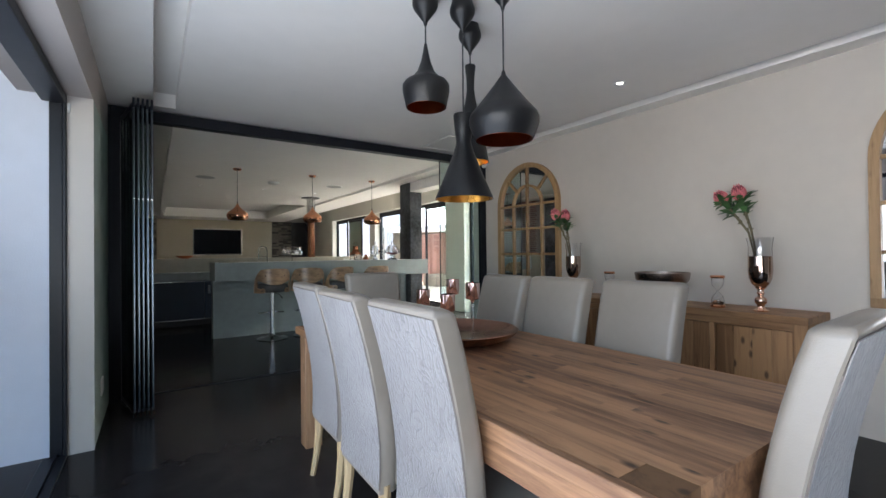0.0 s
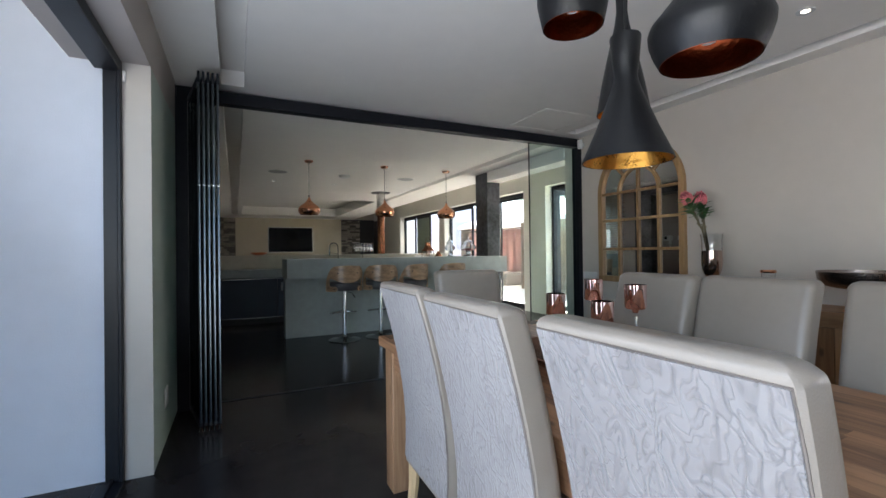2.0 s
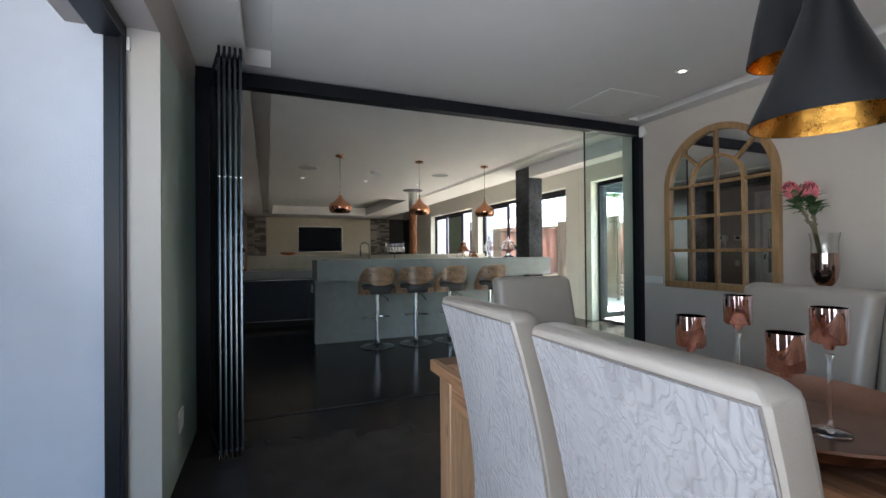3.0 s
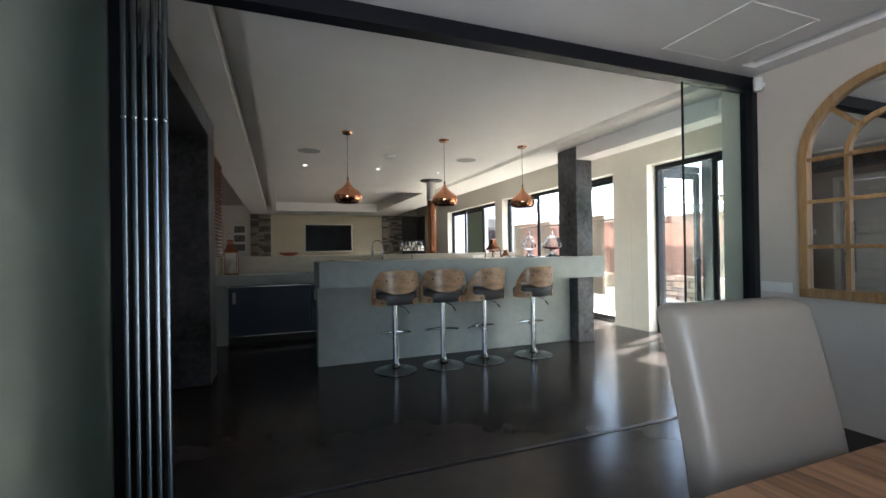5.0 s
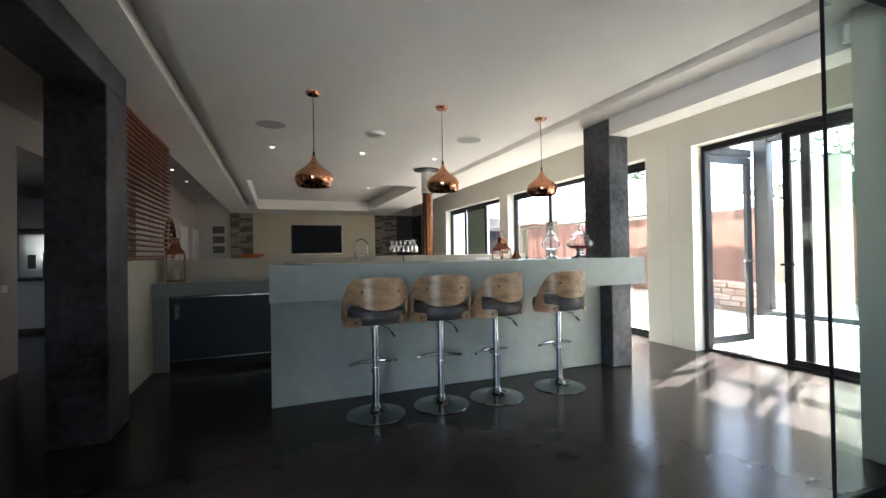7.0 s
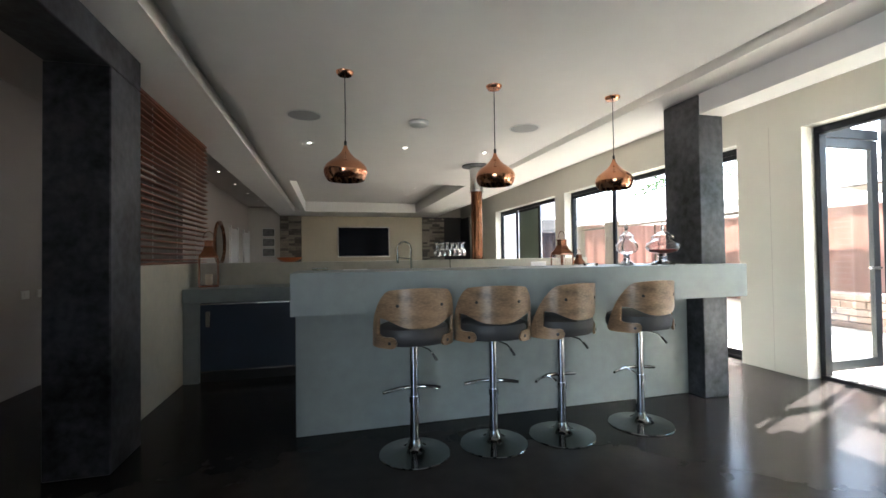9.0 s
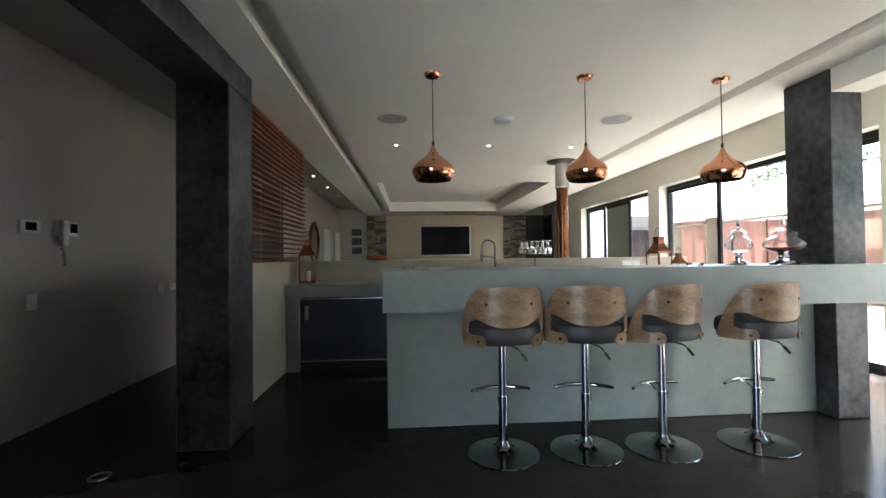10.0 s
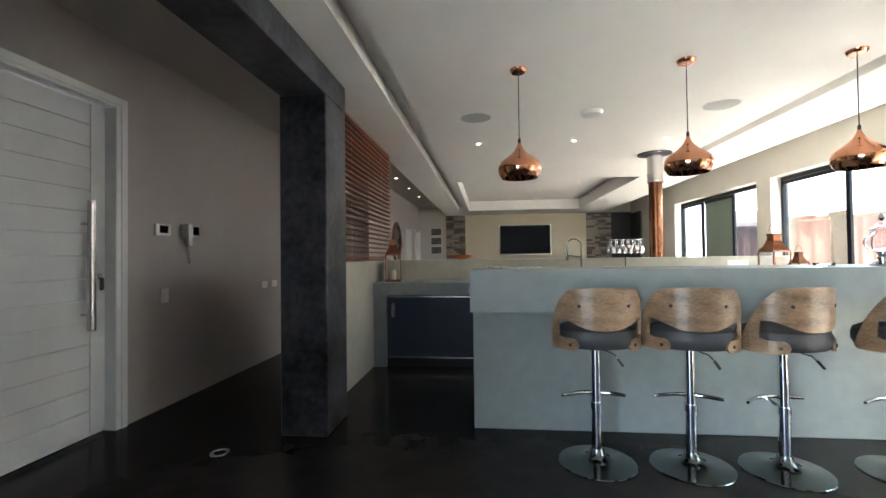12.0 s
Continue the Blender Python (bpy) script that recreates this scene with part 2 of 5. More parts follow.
M["mirror"] = material("mirror_silver", (0.80, 0.80, 0.80), 0.02, 1.0, vary=0.01, scale=3)
M["screen"] = material("black_television_screen", (0.004, 0.006, 0.010), 0.10, spec=0.2, vary=0.1, scale=3)
M["dark_glass"] = material("reflecting_window_glass", (0.02, 0.022, 0.025), 0.02, vary=0.1, scale=2, spec=1.0)
M["plastic"] = material("white_plastic", (0.74, 0.73, 0.70), 0.35, vary=0.03, scale=6)
M["lamp_on"] = glow("lit_downlight", (1.0, 0.93, 0.82), 2)
M["paving"] = material("pale_terrace_paving", (0.60, 0.55, 0.47), 0.8, vary=0.12, scale=1.4, bump=0.1, bump_scale=30)
M["dark_paving"] = material("dark_patio_paving", (0.22, 0.23, 0.25), 0.6, vary=0.2, scale=1.4, bump=0.1, bump_scale=30)
M["canvas"] = material("white_canvas", (0.78, 0.77, 0.75), 0.85, vary=0.03, scale=2)
M["terracotta"] = material("terracotta_cloth", (0.40, 0.265, 0.235), 0.85, vary=0.10, scale=2)
M["curtain"] = material("beige_curtain", (0.33, 0.27, 0.215), 0.85, vary=0.08, scale=3)
M["dark_panel"] = material("charcoal_panel", (0.030, 0.029, 0.030), 0.5, vary=0.15, scale=2)
M["cream_panel"] = material("cream_gloss_panel", (0.56, 0.49, 0.36), 0.12, vary=0.04, scale=1)
M["stone"] = material("split_slate", (0.19, 0.165, 0.135), 0.6, vary=0.5, scale=6, bump=0.4, bump_scale=18, rand=0.9)
M["garden_stone"] = material("pinkish_garden_stone", (0.42, 0.31, 0.26), 0.85, vary=0.3, scale=5, bump=0.3, bump_scale=25, rand=0.5)
M["roof"] = material("grey_roof_tiles", (0.22, 0.20, 0.19), 0.8, vary=0.2, scale=3)
M["house"] = material("pale_house_plaster", (0.50, 0.46, 0.39), 0.85, vary=0.05, scale=1)
M["leaf"] = material("green_leaf", (0.05, 0.12, 0.035), 0.5, vary=0.4, scale=14, rand=0.5)
M["leaf_far"] = material("garden_leaf", (0.06, 0.11, 0.035), 0.6, vary=0.5, scale=3)
M["bark"] = material("grey_bark", (0.14, 0.11, 0.08), 0.9, vary=0.3, scale=8, bump=0.5, bump_scale=20)
M["protea"] = material("pink_protea_petals", (0.66, 0.17, 0.19), 0.6, vary=0.35, scale=30)
M["stem"] = material("brown_flower_stem", (0.16, 0.13, 0.07), 0.7, vary=0.3, scale=30)
M["black"] = material("black_plastic", (0.015, 0.015, 0.015), 0.4, vary=0.1, scale=8)


# ---- mesh helpers ----
def link(name, bm, mat, parent=None, label="", smooth=False):
    me = bpy.data.meshes.new(name)
    bm.normal_update()
    bm.to_mesh(me)
    bm.free()
    mats = mat if isinstance(mat, (list, tuple)) else [mat]
    for k in mats:
        me.materials.append(M[k])
    if smooth:
        me.polygons.foreach_set("use_smooth", [True] * len(me.polygons))
    me.set_sharp_from_angle(angle=radians(40))
    ob = new(name, me)
    if parent:
        ob.parent = parent
    if label:
        ob["label"] = label
    return ob


def part(name, bm, mat, parent, label="", smooth=False):
    return link(name, bm, mat, parent, label, smooth)


def add_box(bm, x0, x1, y0, y1, z0, z1, bevel=0.0, seg=1, m=None, mi=0):
    made = bmesh.ops.create_cube(bm, size=1.0)["verts"]
    for v in made:
        v.co = Vector(((x0 + x1) / 2 + v.co.x * (x1 - x0), (y0 + y1) / 2 + v.co.y * (y1 - y0), (z0 + z1) / 2 + v.co.z * (z1 - z0)))
    faces = {f for v in made for f in v.link_faces}
    for f in faces:
        f.material_index = mi
    if bevel:
        edges = {e for f in faces for e in f.edges}
        out = bmesh.ops.bevel(bm, geom=list(edges), offset=bevel, segments=seg, affect="EDGES", profile=0.5)
        made = list({v for f in out["faces"] for v in f.verts} | {v for v in made if v.is_valid})
        for f in out["faces"]:
            f.material_index = mi
    if m is not None:
        bmesh.ops.transform(bm, matrix=m, verts=made)
    return bm


def box(x0, x1, y0, y1, z0, z1, bevel=0.0, seg=1):
    return add_box(bmesh.new(), x0, x1, y0, y1, z0, z1, bevel, seg)


def add_lathe(bm, profile, segs=32, m=None, closed=False, mi=0):
    """Turned shape: profile of (radius, height) about z."""
    rings = []
    for r, z in profile:
        if r < 1e-5:
            rings.append([bm.verts.new((0, 0, z))])
        else:
            rings.append([bm.verts.new((r * math.cos(2 * math.pi * i / segs), r * math.sin(2 * math.pi * i / segs), z)) for i in range(segs)])
    pairs = list(zip(rings, rings[1:]))
    if closed:
        pairs.append((rings[-1], rings[0]))
    for a, b in pairs:
        for i in range(segs):
            j = (i + 1) % segs
            vs = [a[0], b[j], b[i]] if len(a) == 1 else ([a[i], a[j], b[0]] if len(b) == 1 else [a[i], a[j], b[j], b[i]])
            if len(a) == 1 and len(b) == 1:
                continue
            f = bm.faces.new(vs)
            f.material_index, f.smooth = mi, True
    if m is not None:
        bmesh.ops.transform(bm, matrix=m, verts=[v for r in rings for v in r])
    return bm


def lathe(profile, segs=32, m=None, closed=False):
    return add_lathe(bmesh.new(), profile, segs, m, closed)


def shell(profile, thick):
    """A turned wall: the outer profile and back along the inside."""
    inner = [(max(r - thick, 0.001), z) for r, z in reversed(profile)]
    return list(profile) + inner


def add_tube(bm, pts, radius, segs=10, mi=0):
    """A round bar along points; radius a number or one per point."""
    pts = [Vector(p) for p in pts]
    rings = []
    up = Vector((0, 0, 1))
    for i, p in enumerate(pts):
        d = (pts[min(i + 1, len(pts) - 1)] - pts[max(i - 1, 0)]).normalized()
        side = d.cross(up if abs(d.z) < 0.95 else Vector((1, 0, 0))).normalized()
        nn = side.cross(d)
        r = radius[i] if isinstance(radius, (list, tuple)) else radius
        rings.append([bm.verts.new(p + (side * math.cos(2 * math.pi * k / segs) + nn * math.sin(2 * math.pi * k / segs)) * r) for k in range(segs)])
    for a, b in zip(rings, rings[1:]):
        for k in range(segs):
            f = bm.faces.new((a[k], a[(k + 1) % segs], b[(k + 1) % segs], b[k]))
            f.smooth, f.material_index = True, mi
    for ring in (rings[0][::-1], rings[-1]):
        f = bm.faces.new(ring)
        f.material_index = mi
    return bm


def tube(pts, radius, segs=10):
    return add_tube(bmesh.new(), pts, radius, segs)


def add_extrude(bm, outline, depth, m=None, mi=0):
    """A flat outline (x, z) given thickness along y, from 0 to depth."""
    a = [bm.verts.new((x, 0, z)) for x, z in outline]
    b = [bm.verts.new((x, depth, z)) for x, z in outline]
    fs = [bm.faces.new(a), bm.faces.new(b[::-1])]
    n = len(outline)
    for i in range(n):
        fs.append(bm.faces.new((a[(i + 1) % n], a[i], b[i], b[(i + 1) % n])))
    for f in fs:
        f.material_index = mi
    bmesh.ops.recalc_face_normals(bm, faces=fs)
    if m is not None:
        bmesh.ops.transform(bm, matrix=m, verts=a + b)
    return bm


def empty(name, m=None):
    ob = new(name)
    if m is not None:
        ob.matrix_world = m
    return ob


def structure(name, bm, mat, label, category):
    return tagged(link(name, bm, mat), label, category, kind="structure")


# ---- the building ----
C = 2.615      # main ceiling height
XR = 5.02      # mirror wall
XW = 6.54      # terrace wall

structure("ground", box(-60, 90, -60, 110, -0.9, -0.14), "paving", "pale ground around the house reaching far off", "ground")
structure("floor", box(-4.2, 6.83, -3.2, 20.0, -0.12, 0.0), "floor", "polished dark brown concrete floor with soft reflections", "floor")
structure("patio_floor", box(-1.5, 0.50, -6.0, 5.5, -0.13, -0.03), "dark_paving", "dark paved patio outside the sliding door", "pavement")
structure("terrace_floor", box(6.83, 22.0, -2.0, 24.0, -0.13, -0.02), "paving", "pale sunlit terrace paving", "pavement")
structure("floor_track", box(0.80, 5.0, 5.325, 5.36, -0.02, 0.004), "black_alu", "thin black floor track of the glass partition", "track")

# dining room walls
structure("wall_dining_back", box(0.45, 5.32, -3.2, -3.0, 0, 2.9), "wall", "warm grey painted back wall of the dining room", "wall")
structure("wall_mirrors", box(XR, XR + 0.3, -3.0, 5.60, 0, 2.9), "wall_warm", "long warm grey painted wall behind the sideboard", "wall")
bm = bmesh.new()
# plain end plate; the pier behind carries the glass's green light as colour
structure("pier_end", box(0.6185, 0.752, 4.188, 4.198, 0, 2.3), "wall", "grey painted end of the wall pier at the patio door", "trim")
structure("wall_pier", box(0.62, 0.75, 4.20, 5.30, 0, 2.3), "wall_green", "grey wall pier coloured with green light from the folded glass", "wall")
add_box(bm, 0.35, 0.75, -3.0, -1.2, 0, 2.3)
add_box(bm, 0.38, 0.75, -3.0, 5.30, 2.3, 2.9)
# darkened paint keeps this wall dim beside the patio lamp
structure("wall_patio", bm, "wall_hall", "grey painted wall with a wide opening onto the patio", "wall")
bm = bmesh.new()
add_box(bm, -6.0, 0.53, 4.225, 4.58, -0.1, 3.2)
add_box(bm, 0.53, 0.62, 4.30, 4.58, 0.0, 2.3)
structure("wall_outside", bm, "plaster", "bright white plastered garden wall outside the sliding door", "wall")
# partition end wall towards the hall, behind the folded glass
structure("wall_terrace_return", box(XR + 0.3, XW, 5.40, 5.60, 0, 2.9), "wall_pale", "pale painted wall closing the lounge beside the partition", "wall")

# terrace wall with its openings
H = 2.47
bm = bmesh.new()
y0 = 5.40
for a, b in [(5.75, 7.86), (8.55, 12.27), (12.64, 15.90)]:
    add_box(bm, XW, XW + 0.28, y0, a, 0, H)
    y0 = b
add_box(bm, XW, XW + 0.28, y0, 19.4, 0, H)
add_box(bm, XW, XW + 0.28, 5.40, 19.4, H, 3.0)
structure("wall_terrace", bm, "wall_pale", "pale painted wall with wide glazed openings to the terrace", "wall")
structure("wall_far", box(-0.8, 6.82, 19.2, 19.45, 0, 3.2), "wall", "grey painted far wall of the lounge", "wall")

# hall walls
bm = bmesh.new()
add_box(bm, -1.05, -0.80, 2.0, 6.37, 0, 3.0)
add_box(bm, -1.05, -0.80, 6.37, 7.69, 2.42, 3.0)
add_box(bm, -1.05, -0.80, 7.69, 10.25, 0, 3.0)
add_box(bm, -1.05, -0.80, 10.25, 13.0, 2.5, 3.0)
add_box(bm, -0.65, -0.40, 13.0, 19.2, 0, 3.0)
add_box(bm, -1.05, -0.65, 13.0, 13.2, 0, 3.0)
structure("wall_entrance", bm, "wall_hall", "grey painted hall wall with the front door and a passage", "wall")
structure("wall_hall_end", box(-0.8, 0.62, 4.6, 4.8, 0, 3.0), "wall", "painted wall closing the entrance hall", "wall")
# the gap at y 12.4 to 13.4 is out of view, added to light the kitchen
bm = bmesh.new()
for b in ((8.0, 11.5, 0, 3.0), (14.5, 17.0, 0, 3.0), (11.5, 12.4, 0.0, 3.0), (13.4, 14.5, 0.0, 3.0), (12.4, 13.4, 0, 1.2), (12.4, 13.4, 2.0, 3.0)):
    add_box(bm, -4.2, -4.0, *b)
structure("wall_kitchen", bm, "white", "white kitchen wall with an unseen opening added for daylight", "wall")
structure("wall_kitchen_side", box(-4.0, -0.65, 16.8, 17.0, 0, 3.0), "white", "white kitchen side wall", "wall")
structure("wall_kitchen_front", box(-4.0, -1.05, 8.0, 8.2, 0, 3.0), "white", "white kitchen front wall", "wall")

# ceiling with recessed slots and a deep lounge recess
bm = bmesh.new()
T = 2.80
add_box(bm, 0.35, 1.08, -3.2, 5.30, C, T)
add_box(bm, 1.08, 1.25, 5.20, 5.48, C, T)
add_box(bm, 1.25, 4.70, -3.2, 12.64, C, T)
add_box(bm, 4.70, 4.85, 5.21, 5.60, C, T)
add_box(bm, 4.85, XR + 0.3, -3.2, 5.60, C, T)
add_box(bm, 0.55, 1.08, 5.30, 17.70, C, T)
add_box(bm, 4.70, 4.85, 12.64, 17.70, C, T)
add_box(bm, 4.85, 5.40, 5.60, 7.70, C, T)
add_box(bm, 4.85, 5.60, 7.70, 17.70, C, T)
add_box(bm, 1.25, 1.38, 12.64, 17.70, C, 2.90)
add_box(bm, 4.62, 4.70, 12.64, 17.70, C, 2.90)
add_box(bm, 0.55, 5.60, 17.70, 19.2, C, 2.90)
add_box(bm, 1.25, 4.70, 12.60, 12.64, C, 2.90)
add_box(bm, 0.35, XW, -3.2, 19.2, 2.96, 3.1)
add_box(bm, 1.38, 4.62, 12.64, 17.70, 2.90, 2.96)
add_box(bm, 1.05, 1.27, -3.2, 5.2, 2.74, T)
add_box(bm, 1.05, 1.27, 5.48, 17.7, 2.74, T)
add_box(bm, 4.68, 4.87, -3.2, 5.21, 2.72, T)
add_box(bm, 4.68, 4.87, 5.60, 12.64, 2.72, T)
structure("ceiling", bm, "ceiling", "off-white painted ceiling with recessed slots and a deep tray", "ceiling")
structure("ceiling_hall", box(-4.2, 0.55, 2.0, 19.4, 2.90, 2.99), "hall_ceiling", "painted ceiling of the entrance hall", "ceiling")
bm = add_box(box(0.2, XW + 0.35, -3.5, 4.58, 3.12, 3.35), -4.5, XW + 0.35, 4.58, 20.0, 3.12, 3.35)
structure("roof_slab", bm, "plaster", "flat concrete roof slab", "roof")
structure("beam_terrace", box(5.14, 5.40, 5.60, 7.69, 2.437, C), "ceiling", "pale painted beam along the terrace side", "beam")
structure("column_bar", box(5.14, 5.40, 7.70, 8.10, 0, 2.615, 0.006), "dark_cement", "square charcoal cement column at the end of the bar", "column")
structure("column_hall", box(0.47, 0.81, 7.63, 8.05, 0, 2.40, 0.008), "dark_cement", "square charcoal cement column in the hall", "column")
structure("beam_hall", box(0.47, 0.81, 5.45, 8.05, 2.40, 2.60, 0.006), "dark_cement", "charcoal cement beam on the hall column", "beam")
structure("column_partition", box(0.47, 0.74, 5.45, 5.58, 0, 2.40, 0.006), "dark_cement", "charcoal cement column beside the folded glass", "column")

# glass partition frame
bm = bmesh.new()
add_box(bm, 0.76, XR, 5.30, 5.40, 2.494, 2.592)
structure("partition_track", bm, "black_alu", "black steel top track of the folding glass partition", "track")
structure("partition_jamb", box(4.955, XR - 0.003, 5.30, 5.40, 0, 2.49), "black_alu", "black steel jamb at the mirror wall", "jamb")
structure("partition_jamb_hall", box(0.755, 0.84, 5.24, 5.38, 0, 2.49), "black_alu", "black steel jamb at the hall side", "jamb")
structure("partition_post", box(0.66, 0.755, 5.31, 5.43, 0, 2.6), "black_alu", "black steel post at the wall end", "jamb")



def damask(name):
    """Silvery woven cloth with raised squiggling lines and a fine crackle."""
    m = bpy.data.materials.new(name)
    m.use_nodes = True
    t = m.node_tree
    b = t.nodes["Principled BSDF"]

    def calc(op, a, val):
        n = t.nodes.new("ShaderNodeMath")
        n.operation = op
        t.links.new(a, n.inputs[0])
        if isinstance(val, (int, float)):
            n.inputs[1].default_value = val
        else:
            t.links.new(val, n.inputs[1])
        return n.outputs[0]

    def lines(scale, stretch, count, width, distort):
        mp = t.nodes.new("ShaderNodeMapping")
        mp.inputs["Scale"].default_value = stretch
        t.links.new(co.outputs["Object"], mp.inputs["Vector"])
        n = t.nodes.new("ShaderNodeTexNoise")
        n.inputs["Scale"].default_value, n.inputs["Detail"].default_value, n.inputs["Distortion"].default_value = scale, 1.5, distort
        t.links.new(mp.outputs[0], n.inputs["Vector"])
        p = calc("PINGPONG", calc("MULTIPLY", n.outputs["Fac"], count), 0.5)
        r = t.nodes.new("ShaderNodeMapRange")
        r.interpolation_type = "SMOOTHSTEP"
        r.inputs["From Min"].default_value, r.inputs["From Max"].default_value = 0.0, width
        t.links.new(p, r.inputs["Value"])
        return r.outputs[0]

    co = t.nodes.new("ShaderNodeTexCoord")
    squiggle = lines(15, (1.0, 1.0, 0.45), 8, 0.26, 0.7)
    crackle = lines(34, (1.0, 1.0, 0.55), 5, 0.22, 0.4)
    relief = calc("ADD", calc("MULTIPLY", squiggle, 0.6), calc("MULTIPLY", crackle, 0.4))
    r = t.nodes.new("ShaderNodeValToRGB")
    r.color_ramp.elements[0].color, r.color_ramp.elements[1].color = (0.175, 0.158, 0.152, 1), (0.245, 0.225, 0.216, 1)
    t.links.new(relief, r.inputs[0])
    n = t.nodes.new("ShaderNodeTexNoise")
    n.inputs["Scale"].default_value, n.inputs["Detail"].default_value = 5, 4
    t.links.new(co.outputs["Object"], n.inputs["Vector"])
    tone = t.nodes.new("ShaderNodeValToRGB")
    tone.color_ramp.elements[0].position, tone.color_ramp.elements[1].position = 0.3, 0.7
    tone.color_ramp.elements[0].color, tone.color_ramp.elements[1].color = (0.78, 0.76, 0.77, 1), (1.0, 1.0, 1.0, 1)
    t.links.new(n.outputs["Fac"], tone.inputs[0])
    mx = t.nodes.new("ShaderNodeMix")
    mx.data_type, mx.blend_type = "RGBA", "MULTIPLY"
    mx.inputs["Factor"].default_value = 1.0
    t.links.new(r.outputs[0], mx.inputs["A"])
    t.links.new(tone.outputs[0], mx.inputs["B"])
    t.links.new(mx.outputs["Result"], b.inputs["Base Color"])
    rr = t.nodes.new("ShaderNodeMapRange")
    rr.inputs["To Min"].default_value, rr.inputs["To Max"].default_value = 0.35, 0.55
    t.links.new(n.outputs["Fac"], rr.inputs["Value"])
    t.links.new(rr.outputs[0], b.inputs["Roughness"])
    b.inputs["Sheen Weight"].default_value = 0.3
    bu = t.nodes.new("ShaderNodeBump")
    bu.inputs["Strength"].default_value, bu.inputs["Distance"].default_value = 0.7, 0.0035
    t.links.new(relief, bu.inputs["Height"])
    t.links.new(bu.outputs[0], b.inputs["Normal"])
    return m


M["damask"] = damask("silver_damask_cloth")


# ---- patio sliding door ----
def patio_door():
    ob = empty("door_1")
    part("jamb", box(0.535, 0.60, 4.17, 4.222, 0, 2.3, 0.004), "black_alu", ob)
    part("jamb_seal", box(0.60, 0.618, 4.15, 4.20, 0, 2.3, 0.003), "black_alu", ob)
    part("head_track", box(0.50, 0.62, -1.2, 4.17, 2.24, 2.298, 0.004), "black_alu", ob)
    part("floor_rail", box(0.50, 0.62, -1.2, 4.17, -0.02, 0.012, 0.003), "black_alu", ob)
    part("inner_rail", box(0.555, 0.570, -1.2, 4.17, 0.012, 0.028), "black_alu", ob)
    part("far_jamb", box(0.50, 0.62, -1.2, -1.12, 0, 2.24, 0.004), "black_alu", ob)
    part("catch", box(0.622, 0.637, 4.172, 4.198, 2.19, 2.25, 0.003), "plastic", ob, "small white alarm contact")
    tagged(ob, "wide open sliding door frame in black aluminium", "door", kind="structure")


patio_door()


# ---- dining table ----
def dining_table():
    x0, x1, y0, y1, z = 1.885, 2.985, 1.02, 3.60, 0.77
    ob = empty("dining_table")
    rng = random.Random(4)
    rows = 19
    w = (x1 - x0 - 0.06) / rows
    for i in range(rows):
        xa = x0 + 0.03 + i * w
        ends = i in (0, 1, rows - 2, rows - 1)
        lo, hi = (y0 + 0.12, y1 - 0.12) if ends else (y0, y1)
        cuts = sorted(rng.uniform(lo + 0.3, hi - 0.3) for k in range(4))
        cuts = [c for k, c in enumerate(cuts) if k == 0 or c - cuts[k - 1] > 0.25]
        ys = [lo] + cuts + [hi]
        for a, b in zip(ys, ys[1:]):
            part("board", box(xa + 0.0002, xa + w - 0.0002, a + 0.0002, b - 0.0002, z - 0.04 + rng.uniform(-0.0006, 0.0006), z + rng.uniform(-0.0004, 0.0002)), "table", ob)
    for xa, xb in ((x0, x0 + 0.03), (x1 - 0.03, x1)):
        part("edge_strip", box(xa, xb, y0, y1, z - 0.05, z, 0.003), "table", ob)
    for xa in (x0 + 0.03, x1 - 0.03 - 2 * w):
        for ya in (y0, y1 - 0.12):
            part("corner_block", box(xa + 0.0004, xa + 2 * w - 0.0004, ya, ya + 0.1196, z - 0.04, z - 0.0006), "table_end", ob, "dark end-grain corner block")
    part("apron", box(x0 + 0.012, x0 + 0.05, y0 + 0.10, y1 - 0.20, z - 0.14, z - 0.05, 0.003), "table", ob)
    part("apron", box(x1 - 0.05, x1 - 0.012, y0 + 0.10, y1 - 0.20, z - 0.14, z - 0.05, 0.003), "table", ob)
    part("apron", box(x0 + 0.1, x1 - 0.1, y0 + 0.012, y0 + 0.05, z - 0.14, z - 0.041, 0.003), "table", ob)
    part("apron", box(x0 + 0.1, x1 - 0.1, y1 - 0.15, y1 - 0.112, z - 0.14, z - 0.041, 0.003), "table", ob)
    for xa in (x0 + 0.004, x1 - 0.114):
        for ya in (y0 + 0.004, y1 - 0.214):
            part("leg", box(xa, xa + 0.11, ya, ya + 0.11, 0, z - 0.05, 0.004), "table_x", ob)
    return tagged(ob, "solid acacia dining table of many knotty boards with dark corner blocks", "table")


dining_table()


# ---- dining chairs ----
def loft(bm, sections):
    """Joins outlines stacked in height: half width, front, back, height, front rounding."""
    rings = []
    for hw, yf, yb, z, r in sections:
        out = [(-hw + 0.005, yb), (hw - 0.005, yb), (hw, yb + 0.006)]
        out += [(hw - r + r * math.cos(q), yf - r + r * math.sin(q)) for q in [math.pi / 8 * k for k in range(5)]]
        out += [(-hw + r - r * math.sin(q), yf - r + r * math.cos(q)) for q in [math.pi / 8 * k for k in range(5)]]
        out.append((-hw, yb + 0.006))
        rings.append([bm.verts.new((x, y, z)) for x, y in out])
    n = len(rings[0])
    for a, b in zip(rings, rings[1:]):
        for k in range(n):
            bm.faces.new((a[k], a[(k + 1) % n], b[(k + 1) % n], b[k]))
    bm.faces.new(rings[0][::-1])
    bm.faces.new(rings[-1])
    bmesh.ops.recalc_face_normals(bm, faces=bm.faces[:])
    return bm


